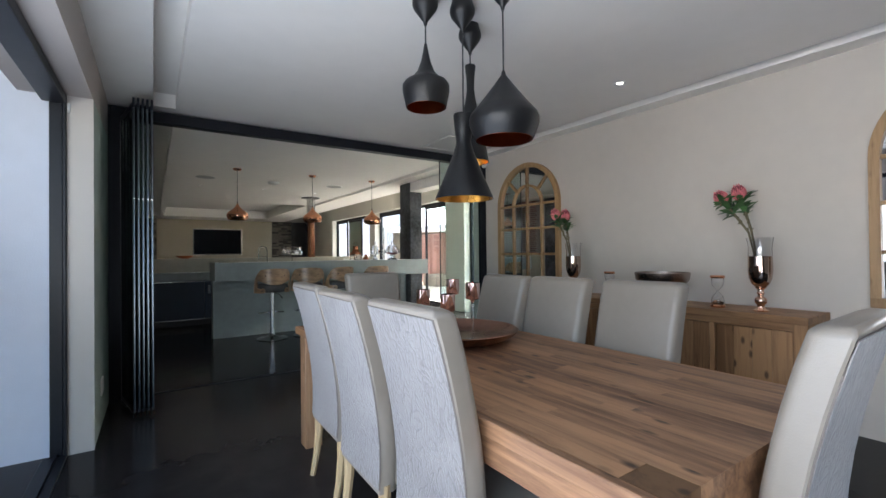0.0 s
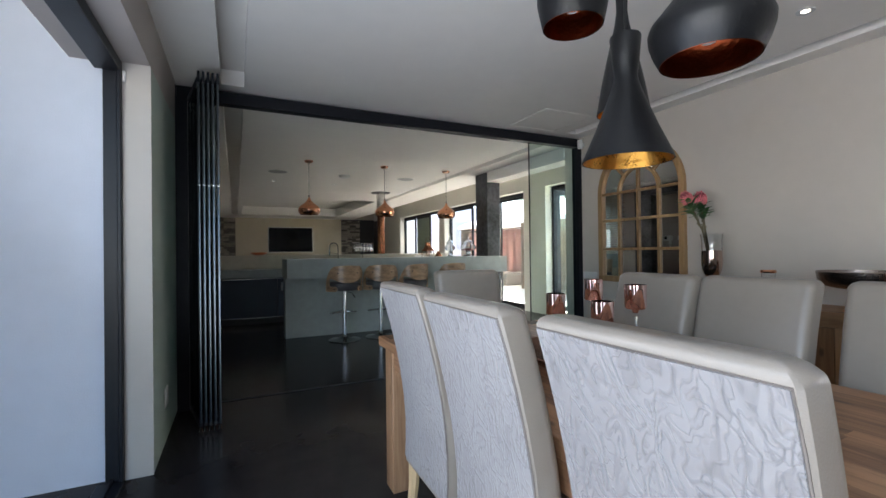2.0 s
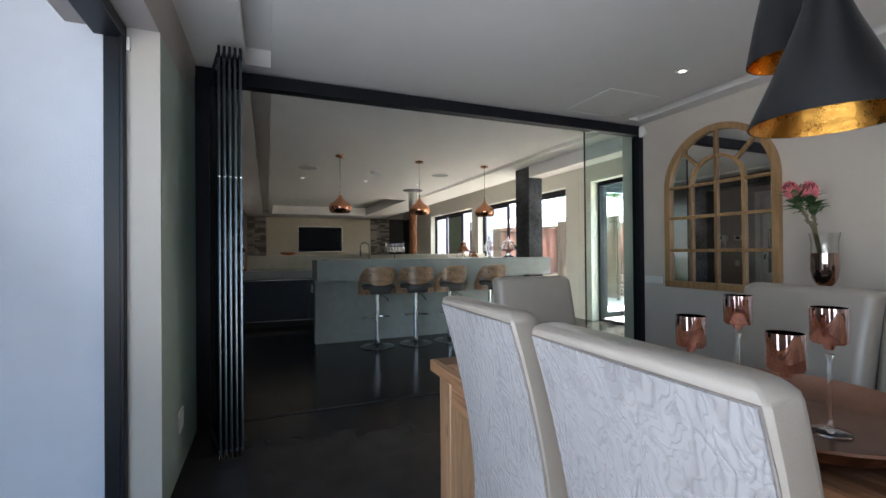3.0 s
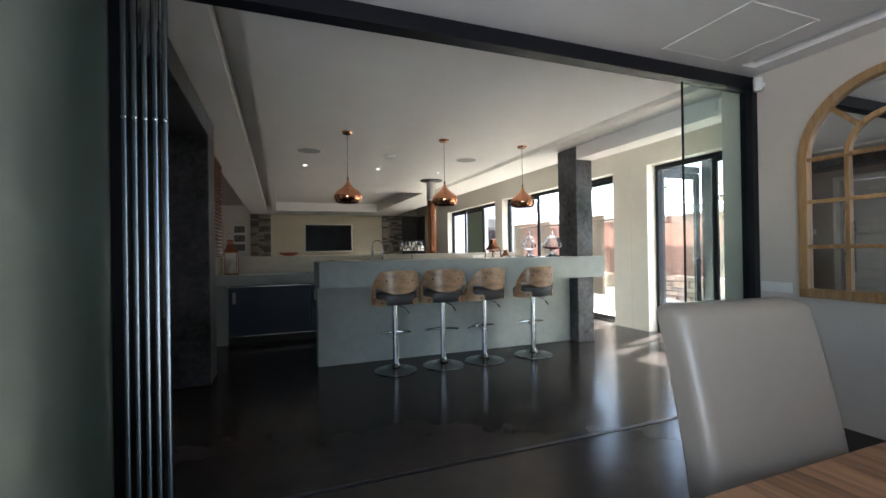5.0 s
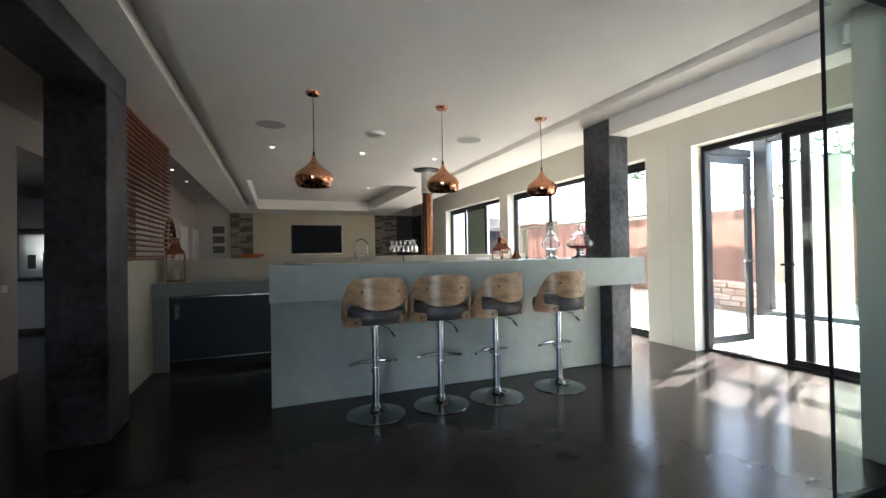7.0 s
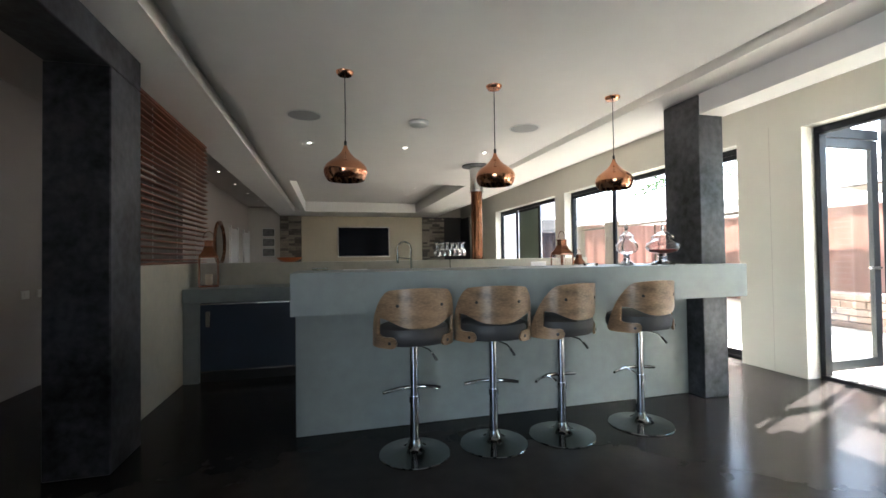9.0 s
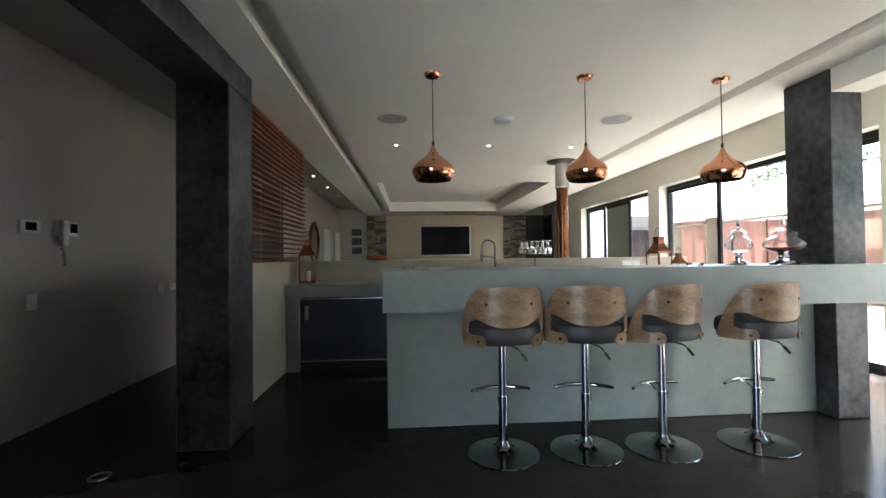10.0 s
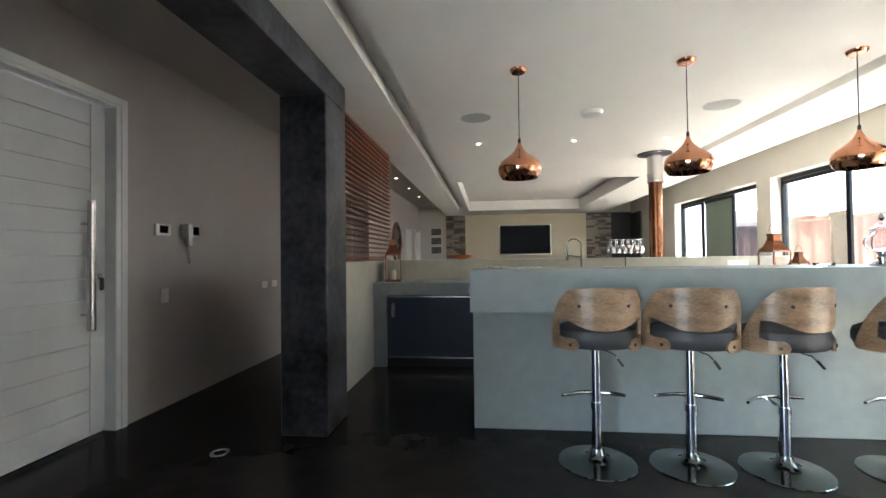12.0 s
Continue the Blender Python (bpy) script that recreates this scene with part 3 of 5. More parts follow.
BACK = [(0.33, -0.228), (0.42, -0.222), (0.52, -0.222), (0.62, -0.230), (0.72, -0.243), (0.82, -0.262), (0.92, -0.285), (1.01, -0.309), (1.10, -0.336)]


def dining_chair():
    ob = empty("dining_chair")
    secs = [(0.211 + 0.008 * (k / 8), y + 0.085, y, z, 0.032) for k, (z, y) in enumerate(BACK[:-1])]
    secs += [(0.219, -0.247, -0.331, 1.082, 0.032), (0.217, -0.250, -0.3335, 1.091, 0.032), (0.210, -0.262, -0.332, 1.102, 0.034), (0.196, -0.280, -0.326, 1.109, 0.022)]
    part("backrest", loft(bmesh.new(), secs), "leather", ob, "pale taupe leather back", True)
    bm = bmesh.new()
    pts = [(z, y) for z, y in BACK]
    pts[0], pts[-1] = (0.35, -0.2265), (1.083, -0.3310)
    g = []
    for z, y in pts:
        g.append([bm.verts.new((x, y - 0.0015 - 0.004 * (1 - (x / 0.220) ** 2), z)) for x in [-0.210 + 0.420 * k / 6 for k in range(7)]])
    back = []
    for a, b in zip(g, g[1:]):
        for k in range(6):
            f = bm.faces.new((a[k + 1], a[k], b[k], b[k + 1]))
            f.smooth = True
    bmesh.ops.recalc_face_normals(bm, faces=bm.faces[:])
    bmesh.ops.solidify(bm, geom=bm.faces[:], thickness=-0.003)
    part("back_cloth", bm, "damask", ob, "silver patterned cloth panel")
    bm = bmesh.new()
    loop = [(-0.2115, y - 0.001, z) for z, y in pts] + [(0.2115, y - 0.001, z) for z, y in reversed(pts)]
    add_tube(bm, loop, 0.0022, 6)
    part("piping", bm, "seam", ob, smooth=True)
    part("seat", box(-0.215, 0.215, -0.17, 0.245, 0.34, 0.485, 0.03, 3), "leather", ob, "", True)
    for sx in (-1, 1):
        bm = bmesh.new()
        add_tube(bm, [(sx * 0.19, 0.205, 0.345), (sx * 0.19, 0.207, 0.15), (sx * 0.19, 0.207, 0.0)], [0.026, 0.021, 0.016], 8)
        part("front_leg", bm, "leg_wood", ob, "pale wooden leg", True)
        bm = bmesh.new()
        add_tube(bm, [(sx * 0.19, -0.195, 0.36), (sx * 0.19, -0.198, 0.24), (sx * 0.19, -0.212, 0.12), (sx * 0.19, -0.235, 0.0)], [0.027, 0.024, 0.020, 0.016], 8)
        part("rear_leg", bm, "leg_wood", ob, "pale wooden curved leg", True)
    return tagged(ob, "pale leather dining chair with silver patterned back at the table", "chair", "chairs round the table")


chair = dining_chair()
spots = [(2.06, 2.85, -91), (2.025, 2.298, -91), (2.03, 1.755, -90), (2.80, 2.79, 88), (2.84, 2.345, 90), (2.875, 1.835, 90), (2.515, 3.49, 174), (2.42, 1.155, 2)]
chair.matrix_basis = pose(spots[0][0], spots[0][1], 0, 0, 0, spots[0][2])
for x, y, r in spots[1:]:
    copy_thing(chair, pose(x, y, 0, 0, 0, r))


# ---- sideboard ----
def sideboard():
    x0, x1, y0, y1, z = 4.56, 5.008, 1.55, 3.78, 0.82
    ob = empty("sideboard")
    rng = random.Random(9)
    n = 5
    for k in range(n):
        w = (x1 - x0) / n
        part("top_board", box(x0 + k * w + 0.0004, x0 + (k + 1) * w - 0.0004, y0, y1, z - 0.05, z + rng.uniform(-0.001, 0), 0.002), "side", ob)
    for ya in (y0, y1 - 0.08):
        part("side_panel", box(x0 + 0.006, x1, ya, ya + 0.08, 0.0, z - 0.05, 0.004), "side_v", ob)
    part("back_panel", box(x1 - 0.02, x1, y0 + 0.08, y1 - 0.08, 0.06, z - 0.05), "side_v", ob)
    part("bottom_board", box(x0 + 0.02, x1 - 0.02, y0 + 0.08, y1 - 0.08, 0.06, 0.10), "side", ob)
    part("top_rail", box(x0 + 0.010, x0 + 0.05, y0 + 0.08, y1 - 0.08, z - 0.10, z - 0.05, 0.003), "side", ob)
    span = (y1 - y0 - 0.16) / 4
    for k in range(4):
        ya = y0 + 0.08 + k * span
        part("stile", box(x0 + 0.010, x0 + 0.05, ya + span - 0.035, ya + span, 0.10, z - 0.10, 0.003), "side_v", ob)
        door = part("door", box(x0 + 0.028, x0 + 0.05, ya + 0.004, ya + span - 0.039, 0.104, z - 0.104, 0.002), "side_v", ob)
        bw = (span - 0.051) / 4
        for j in range(4):
            part("board", box(x0 + 0.020, x0 + 0.0275, ya + 0.008 + j * bw, ya + 0.008 + (j + 1) * bw - 0.001, 0.108, z - 0.108, 0.0015), "side_v", door)
    return tagged(ob, "long rustic knotty wooden sideboard against the grey wall", "sideboard")


sideboard()


# ---- arched window mirrors ----
def arch(r, zs, zb, n=24):
    return [(-r, zb)] + [(-r * math.cos(math.pi * k / n), zs + r * math.sin(math.pi * k / n)) for k in range(n + 1)] + [(r, zb)]


def ring(bm, ro, ri, zs, zb, depth, n=28):
    """An arch-shaped band from radius ri to ro standing on zb."""
    o, i = arch(ro, zs, zb, n), arch(ri, zs, zb, n)
    for k in range(len(o) - 1):
        quad = [o[k], o[k + 1], i[k + 1], i[k]]
        v = [bm.verts.new((x, y, z)) for y in (0, depth) for x, z in quad]
        for f in ((0, 1, 2, 3), (7, 6, 5, 4), (0, 4, 5, 1), (2, 6, 7, 3)):
            bm.faces.new([v[q] for q in f])
    bmesh.ops.remove_doubles(bm, verts=bm.verts[:], dist=1e-5)
    bmesh.ops.recalc_face_normals(bm, faces=bm.faces[:])


def arched_mirror(y):
    r, zb, zs = 0.53, 0.88, 1.86
    ob = empty("arched_mirror", pose(XR - 0.004, y, 0, 0, 0, -90))
    bm = bmesh.new()
    add_extrude(bm, arch(r - 0.02, zs, zb + 0.02), 0.004, pose(0, -0.012, 0))
    part("mirror_glass", bm, "mirror", ob, "silvered mirror glass")
    bm = bmesh.new()
    ring(bm, r, r - 0.055, zs, zb, -0.045)
    part("frame", bm, "mirror_wood", ob, "pale pine arched frame")
    part("bottom_rail", box(-r, r, -0.047, 0, zb - 0.004, zb + 0.06, 0.003), "mirror_wood", ob)
    bw = 0.014
    for x, top in ((-0.245, zs), (0.0, zs + r - 0.03), (0.245, zs)):
        part("glazing_bar", box(x - bw, x + bw, -0.034, -0.012, zb + 0.06, top, 0.003), "mirror_wood", ob)
    for z in (zb + 0.36, zb + 0.68, zs):
        part("glazing_bar", box(-r + 0.05, r - 0.05, -0.032, -0.012, z - bw, z + bw, 0.003), "mirror_wood", ob)
    bm = bmesh.new()
    ring(bm, 0.259, 0.231, zs, zs, -0.022)
    bmesh.ops.translate(bm, verts=bm.verts[:], vec=(0, -0.012, 0))
    part("inner_arch", bm, "mirror_wood", ob)
    for a in (45, 135):
        bm = box(0.25, r - 0.045, -0.033, -0.012, -bw, bw, 0.003)
        bmesh.ops.transform(bm, matrix=pose(0, 0, zs, 0, -a, 0), verts=bm.verts[:])
        part("glazing_bar", bm, "mirror_wood", ob)
    return tagged(ob, "arched window-shaped mirror in a pale pine frame", "mirror", "arched mirrors on the wall")


arched_mirror(4.47)
arched_mirror(0.81)


# ---- folding glass partition ----
def folded_partition():
    ob = empty("folding_glass_wall")

    def slant(bm):
        for v in bm.verts:
            v.co.x -= 0.20 * (v.co.y - 4.72)
        return bm

    for k in range(5):
        x = 0.950 + k * 0.0300
        p = part("leaf", slant(box(x - 0.005, x + 0.005, 4.734, 5.20, 0.06, 2.44)), "green_pane", ob, "greenish clear glass leaf")
        p.visible_shadow = False
        part("edge_profile", slant(box(x - 0.0075, x + 0.0075, 4.72, 4.734, 0.06, 2.44, 0.002)), "edge_steel", p, "silvery edge strip")
        part("rear_profile", slant(box(x - 0.0075, x + 0.0075, 5.20, 5.214, 0.06, 2.44, 0.002)), "black_alu", p)
        part("top_clamp", slant(box(x - 0.011, x + 0.011, 4.72, 5.21, 2.44, 2.475, 0.003)), "black_alu", p)
        part("bottom_clamp", slant(box(x - 0.011, x + 0.011, 4.72, 5.21, 0.035, 0.06, 0.003)), "black_alu", p)
        for a in (-1, 1):
            bm = bmesh.new()
            add_tube(bm, [(x, 4.732, 0.052), (x + a * 0.009, 4.724, 0.0)], 0.003, 6)
            part("foot_pin", bm, "chrome", p)
        part("clip", slant(box(x - 0.009, x + 0.009, 4.714, 4.722, 1.712, 1.722, 0.002)), "chrome", p, "small bright clip")
        part("roller", box(x - 0.008, x + 0.008, 4.724, 4.746, 2.475, 2.52, 0.003), "black_alu", p)
    tagged(ob, "stack of five tall glass leaves folded against the wall", "glass wall")


folded_partition()


def fixed_leaf():
    ob = empty("glass_screen")
    p = part("pane", box(4.262, 4.955, 5.343, 5.353, 0.05, 2.488), "green_pane", ob, "greenish clear glass")
    p.visible_shadow = False
    part("edge_profile", box(4.252, 4.262, 5.340, 5.356, 0.02, 2.488, 0.002), "black_alu", ob)
    part("bottom_shoe", box(4.25, 4.955, 5.33, 5.366, 0.006, 0.05, 0.003), "black_alu", ob)
    tagged(ob, "fixed glass screen with a black shoe beside the mirror wall", "glass panel")


fixed_leaf()


# ---- pendant lamps ----
def pendant(x, y, outer, tip, zbot, lining, label, cone=False):
    """A black shade from an outline of (radius, height above its rim), hung from a cone-shaped rose."""
    ob = empty("pendant_lamp", pose(x, y, zbot))
    part("shade", lathe(outer, 44), "black_metal", ob, "matt black metal shade", True)
    inner = [(max(r - 0.004, 0.002), z + (0.0 if k == 0 else -0.003)) for k, (r, z) in enumerate(outer)]
    part("lining", lathe(inner, 44), lining, ob, "golden inside" if lining == "gold" else "dark copper inside", True)
    top = outer[-1][1]
    drop = C - zbot
    part("cable", lathe([(0.0, top - 0.02), (0.004, top - 0.02), (0.004, drop - 0.15), (0.0, drop - 0.15)], 8), "black", ob)
    part("rose", lathe([(0.0, drop - 0.175), (0.007, drop - 0.175), (0.012, drop - 0.155), (0.058, drop - 0.092), (0.067, drop - 0.070), (0.067, drop - 0.050), (0.058, drop - 0.020), (0.054, drop), (0.0, drop)], 32), "black_metal", ob, "black conical ceiling rose", True)
    part("bulb", lathe([(0.0, 0.05), (0.02, 0.055), (0.03, 0.08), (0.02, 0.11), (0.012, 0.15), (0.0, 0.16)], 16), "plastic", ob, "", True)
    return tagged(ob, label, "pendant lamp", "black pendant lamps over the table")


CONE = [(0.155, 0.0), (0.152, 0.012), (0.105, 0.12), (0.06, 0.235), (0.043, 0.285), (0.040, 0.31), (0.046, 0.36), (0.054, 0.445), (0.052, 0.452), (0.0, 0.452)]
SLIM = [(0.105, 0.0), (0.104, 0.01), (0.085, 0.12), (0.06, 0.24), (0.03, 0.37), (0.022, 0.43), (0.024, 0.50), (0.032, 0.57), (0.030, 0.575), (0.0, 0.575)]
BEAT = [(0.138, 0.0), (0.155, 0.035), (0.168, 0.075), (0.170, 0.10), (0.162, 0.122), (0.130, 0.16), (0.09, 0.21), (0.048, 0.265), (0.012, 0.315), (0.008, 0.335), (0.0, 0.335)]
POT = [(0.103, 0.0), (0.112, 0.04), (0.121, 0.085), (0.121, 0.112), (0.108, 0.132), (0.075, 0.15), (0.045, 0.185), (0.026, 0.235), (0.014, 0.29), (0.007, 0.33), (0.0, 0.33)]
pendant(2.45, 2.40, CONE, 0, 1.55, "gold", "black cone pendant lamp with a golden lining")
pendant(2.64, 2.58, SLIM, 0, 1.80, "gold", "slim black funnel pendant lamp with a golden lining")
pendant(2.485, 2.12, BEAT, 0, 1.808, "red_inside", "wide pointed black pendant lamp with a copper lining")
pendant(2.245, 2.445, POT, 0, 2.015, "red_inside", "round black pot-shaped pendant lamp with a tall neck")


def copper_pendant(x, y):
    ob = empty("copper_pendant", pose(x, y, 1.812))
    prof = [(0.132, 0.0), (0.148, 0.026), (0.158, 0.058), (0.156, 0.084), (0.140, 0.114), (0.108, 0.141), (0.068, 0.170), (0.036, 0.203), (0.017, 0.236), (0.012, 0.256), (0.0, 0.256)]
    part("shade", lathe(prof, 44), "copper", ob, "polished copper shade", True)
    part("lining", lathe([(max(r - 0.004, 0.002), z - (0.003 if k else 0)) for k, (r, z) in enumerate(prof)], 44), "copper_dull", ob, "dark copper inside", True)
    part("bulb", lathe([(0.0, 0.02), (0.03, 0.028), (0.045, 0.06), (0.035, 0.095), (0.016, 0.13), (0.0, 0.14)], 24), "clear", ob, "clear glass bulb", True)
    d = C - 1.812
    part("cable", lathe([(0.0, 0.255), (0.0035, 0.255), (0.0035, d - 0.02), (0.0, d - 0.02)], 8), "black", ob)
    part("collar", lathe([(0.0, 0.255), (0.010, 0.255), (0.010, 0.29), (0.0, 0.29)], 12), "black", ob)
    part("rose", lathe([(0.0, d - 0.026), (0.05, d - 0.026), (0.062, d - 0.012), (0.064, d), (0.0, d)], 32), "copper", ob, "", True)
    return tagged(ob, "polished copper onion-shaped pendant lamp above the bar", "pendant lamp", "copper pendant lamps over the bar")


for x in (2.17, 3.345, 4.45):
    copper_pendant(x, 7.92)


# ---- bar ----
def bar_counter():
    ob = empty("bar_counter")
    part("base", box(1.815, 5.138, 7.87, 8.05, 0, 0.88, 0.004), "screed", ob, "grey-green cement bar front")
    bm = bmesh.new()
    for a in ((1.81, 5.136, 7.527, 8.22), (5.136, 5.42, 7.527, 7.698)):
        add_box(bm, a[0], a[1], a[2], a[3], 0.88, 1.15)
    add_box(bm, 5.402, 5.42, 7.698, 8.22, 0.88, 1.15)
    part("countertop", bm, "screed", ob, "thick grey-green cement bar top")
    part("work_surface", box(1.9, 4.29, 8.05, 8.75, 0.86, 0.90, 0.003), "screed", ob)
    part("inner_front", box(1.9, 4.29, 8.70, 8.74, 0.0, 0.86), "blue", ob)
    part("return_counter", box(4.30, 5.13, 8.05, 9.495, 0.0, 0.95, 0.004), "screed", ob)
    return tagged(ob, "grey-green cement bar counter with a thick overhanging top", "bar counter")


bar_counter()


def bent_band(a0, a1, top, low, n=26, r=(0.256, 0.212), t=0.013):
    """A plywood band bent round the seat, with its upper and lower edge as functions of the angle."""
    bm = bmesh.new()
    rows = []
    for k in range(n + 1):
        a = a0 + (a1 - a0) * k / n
        hi, lo = top(a), low(a)
        lean = lambda z: 1.0 + 0.10 * max(0.0, z - 0.78)
        q = []
        for z, s in ((lo, 1.0), (hi, 1.0), (hi, 1 - t / 0.22), (lo, 1 - t / 0.22)):
            q.append(bm.verts.new((r[0] * math.sin(a) * s * lean(z), -r[1] * math.cos(a) * s * lean(z), z)))
        rows.append(q)
    for a, b in zip(rows, rows[1:]):
        for q in range(4):
            bm.faces.new((a[q], b[q], b[(q + 1) % 4], a[(q + 1) % 4]))
    bm.faces.new(rows[0])
    bm.faces.new(rows[-1][::-1])
    bmesh.ops.recalc_face_normals(bm, faces=bm.faces[:])
    return bm


ARM = 0.700    # lower edge of the curled plywood arms


def shield_top(a):
    """Upper edge: nearly level across the back, falling steeply round the sides."""
    d = abs(math.degrees(a))
    return max(1.058 - 0.018 * (d / 50) ** 2 - 0.20 * max(0.0, (d - 44) / 46) ** 1.45, ARM + 0.03)


def shield_low(a):
    """Lower edge: a belly in the middle, a curl over the seat, then the arm's underside."""
    d = abs(math.degrees(a))
    wave = 0.818 + 0.060 * math.sin(min(d / 60, 1.0) * math.pi / 2) ** 3
    if d < 66:
        return wave
    f = min(1.0, (d - 66) / 12)
    end = 0.03 * max(0.0, (d - 92) / 10) ** 2
    return ARM + (wave - ARM) * (1 - math.sqrt(max(0.0, 1 - (1 - f) ** 2))) + end


def bar_stool():
    ob = empty("bar_stool")
    part("base", lathe([(0.0, 0.0), (0.222, 0.0), (0.226, 0.004), (0.222, 0.009), (0.17, 0.016), (0.10, 0.027), (0.06, 0.042), (0.042, 0.068), (0.036, 0.09), (0.0, 0.09)], 48), "base_chrome", ob, "round chrome foot plate", True)
    part("lower_pole", lathe([(0.0, 0.085), (0.029, 0.085), (0.029, 0.33), (0.0, 0.33)], 24), "chrome", ob, "", True)
    part("ring", lathe([(0.0, 0.325), (0.036, 0.325), (0.036, 0.365), (0.0, 0.365)], 24), "chrome", ob, "", True)
    part("upper_pole", lathe([(0.0, 0.36), (0.027, 0.36), (0.027, 0.70), (0.0, 0.70)], 24), "chrome", ob, "", True)
    bm = bmesh.new()
    arc = [(-0.19 + 0.38 * k / 12, 0.12 - 0.075 * abs(-1 + k / 6) ** 1.8, 0.385) for k in range(13)]
    add_tube(bm, arc, [0.009] + [0.0125] * 11 + [0.009], 10)
    add_tube(bm, [(0.0, 0.0, 0.345), (0.0, 0.115, 0.38)], 0.009, 8)
    part("footrest", bm, "chrome", ob, "bent chrome foot rail")
    bm = lathe([(0.0, 0.70), (0.15, 0.70), (0.19, 0.71), (0.206, 0.735), (0.208, 0.775), (0.198, 0.808), (0.168, 0.824), (0.0, 0.83)], 40)
    for v in bm.verts:
        if math.hypot(v.co.x, v.co.y) < 1e-5:
            continue
        h = math.hypot(v.co.x, v.co.y)
        k = (abs(v.co.x / h) ** 2.3 + abs(v.co.y / h) ** 2.3) ** (1 / 2.3)
        v.co.x, v.co.y = v.co.x / k * 1.11, v.co.y / k * 0.97
    part("seat", bm, "seat", ob, "charcoal leather seat", True)
    part("backrest", bent_band(radians(-102), radians(102), shield_top, shield_low, 102), "ply", ob, "bent walnut plywood shell back", True)
    for sx in (-1, 1):
        tip = lambda a: 0.036 * (1 - math.sqrt(max(0.0, 1 - max(0.0, (radians(42) - abs(a)) / radians(9)) ** 2)))
        roof = lambda a: ARM + 0.068 - tip(a) + 0.035 * max(0.0, (abs(a) - radians(58)) / radians(16)) ** 2
        fall = lambda a: ARM + tip(a)
        part("arm", bent_band(sx * radians(33), sx * radians(80), roof, fall, 24, (0.2565, 0.2125), 0.0135), "ply", ob, "curled plywood arm", True)
        for ang, z, rx, ry in ((44, ARM + 0.033, 0.257, 0.213), (31, 0.955, 0.261, 0.2165)):
            a = radians(sx * ang)
            part("bolt", lathe([(0.0, 0), (0.010, 0), (0.010, 0.004), (0.0, 0.005)], 12, pose(rx * math.sin(a), -ry * math.cos(a), z, 90, 0, sx * ang)), "black", ob)
    bm = bmesh.new()
    add_tube(bm, [(0.03, -0.06, 0.685), (0.075, -0.10, 0.670), (0.10, -0.125, 0.635)], 0.004, 6)
    lv = part("lever", bm, "chrome", ob)
    bm = bmesh.new()
    add_tube(bm, [(0.092, -0.118, 0.648), (0.116, -0.14, 0.606)], 0.008, 8)
    part("grip", bm, "black", lv)
    return tagged(ob, "walnut plywood bar stool with dark seat on a chrome pedestal", "bar stool", "bar stools along the bar")


stool = bar_stool()
stool.matrix_basis = pose(2.562, 7.405, 0, 0, 0, 2)
for x, y, r in ((3.095, 7.40, -9), (3.595, 7.39, 16), (4.24, 7.395, 5)):
    copy_thing(stool, pose(x, y, 0, 0, 0, r))


# ---- table top things ----
def serving_tray():
    ob = empty("serving_tray", pose(2.50, 2.55, 0.771))
    prof = [(0.0, 0.0), (0.20, 0.0), (0.27, 0.012), (0.325, 0.04), (0.345, 0.066), (0.338, 0.070), (0.315, 0.050), (0.26, 0.024), (0.19, 0.012), (0.0, 0.012)]
    part("dish", lathe(prof, 48), "tray_copper", ob, "brown polished copper dish", True)
    return tagged(ob, "round brown copper dish in the middle of the table", "tray")


serving_tray()


def candle_holder(x, y, h):
    ob = empty("candle_holder", pose(x, y, 0.784))
    cup = [(0.0, h - 0.108), (0.010, h - 0.106), (0.014, h - 0.094), (0.034, h - 0.090), (0.039, h - 0.084), (0.040, h), (0.038, h), (0.037, h - 0.080), (0.0, h - 0.085)]
    part("cup", lathe(cup, 32), "pink_glass", ob, "pink lustre glass cup", True)
    part("stem", lathe([(0.0, 0.0), (0.042, 0.0), (0.043, 0.003), (0.012, 0.010), (0.005, 0.022), (0.0045, h - 0.135), (0.010, h - 0.118), (0.0, h - 0.116)], 24), "clear", ob, "clear glass stem and foot", True)
    part("candle", lathe([(0.0, h - 0.083), (0.030, h - 0.082), (0.030, h - 0.05), (0.0, h - 0.05)], 20), "candle", ob, "short ivory candle", True)
    return tagged(ob, "pink glass candle holder on a clear stem in the dish", "candle holder", "candle holders on the dish")


for x, y, h in ((2.53, 2.44, 0.315), (2.58, 2.70, 0.32), (2.37, 2.70, 0.27), (2.37, 2.45, 0.262)):
    candle_holder(x, y, h)


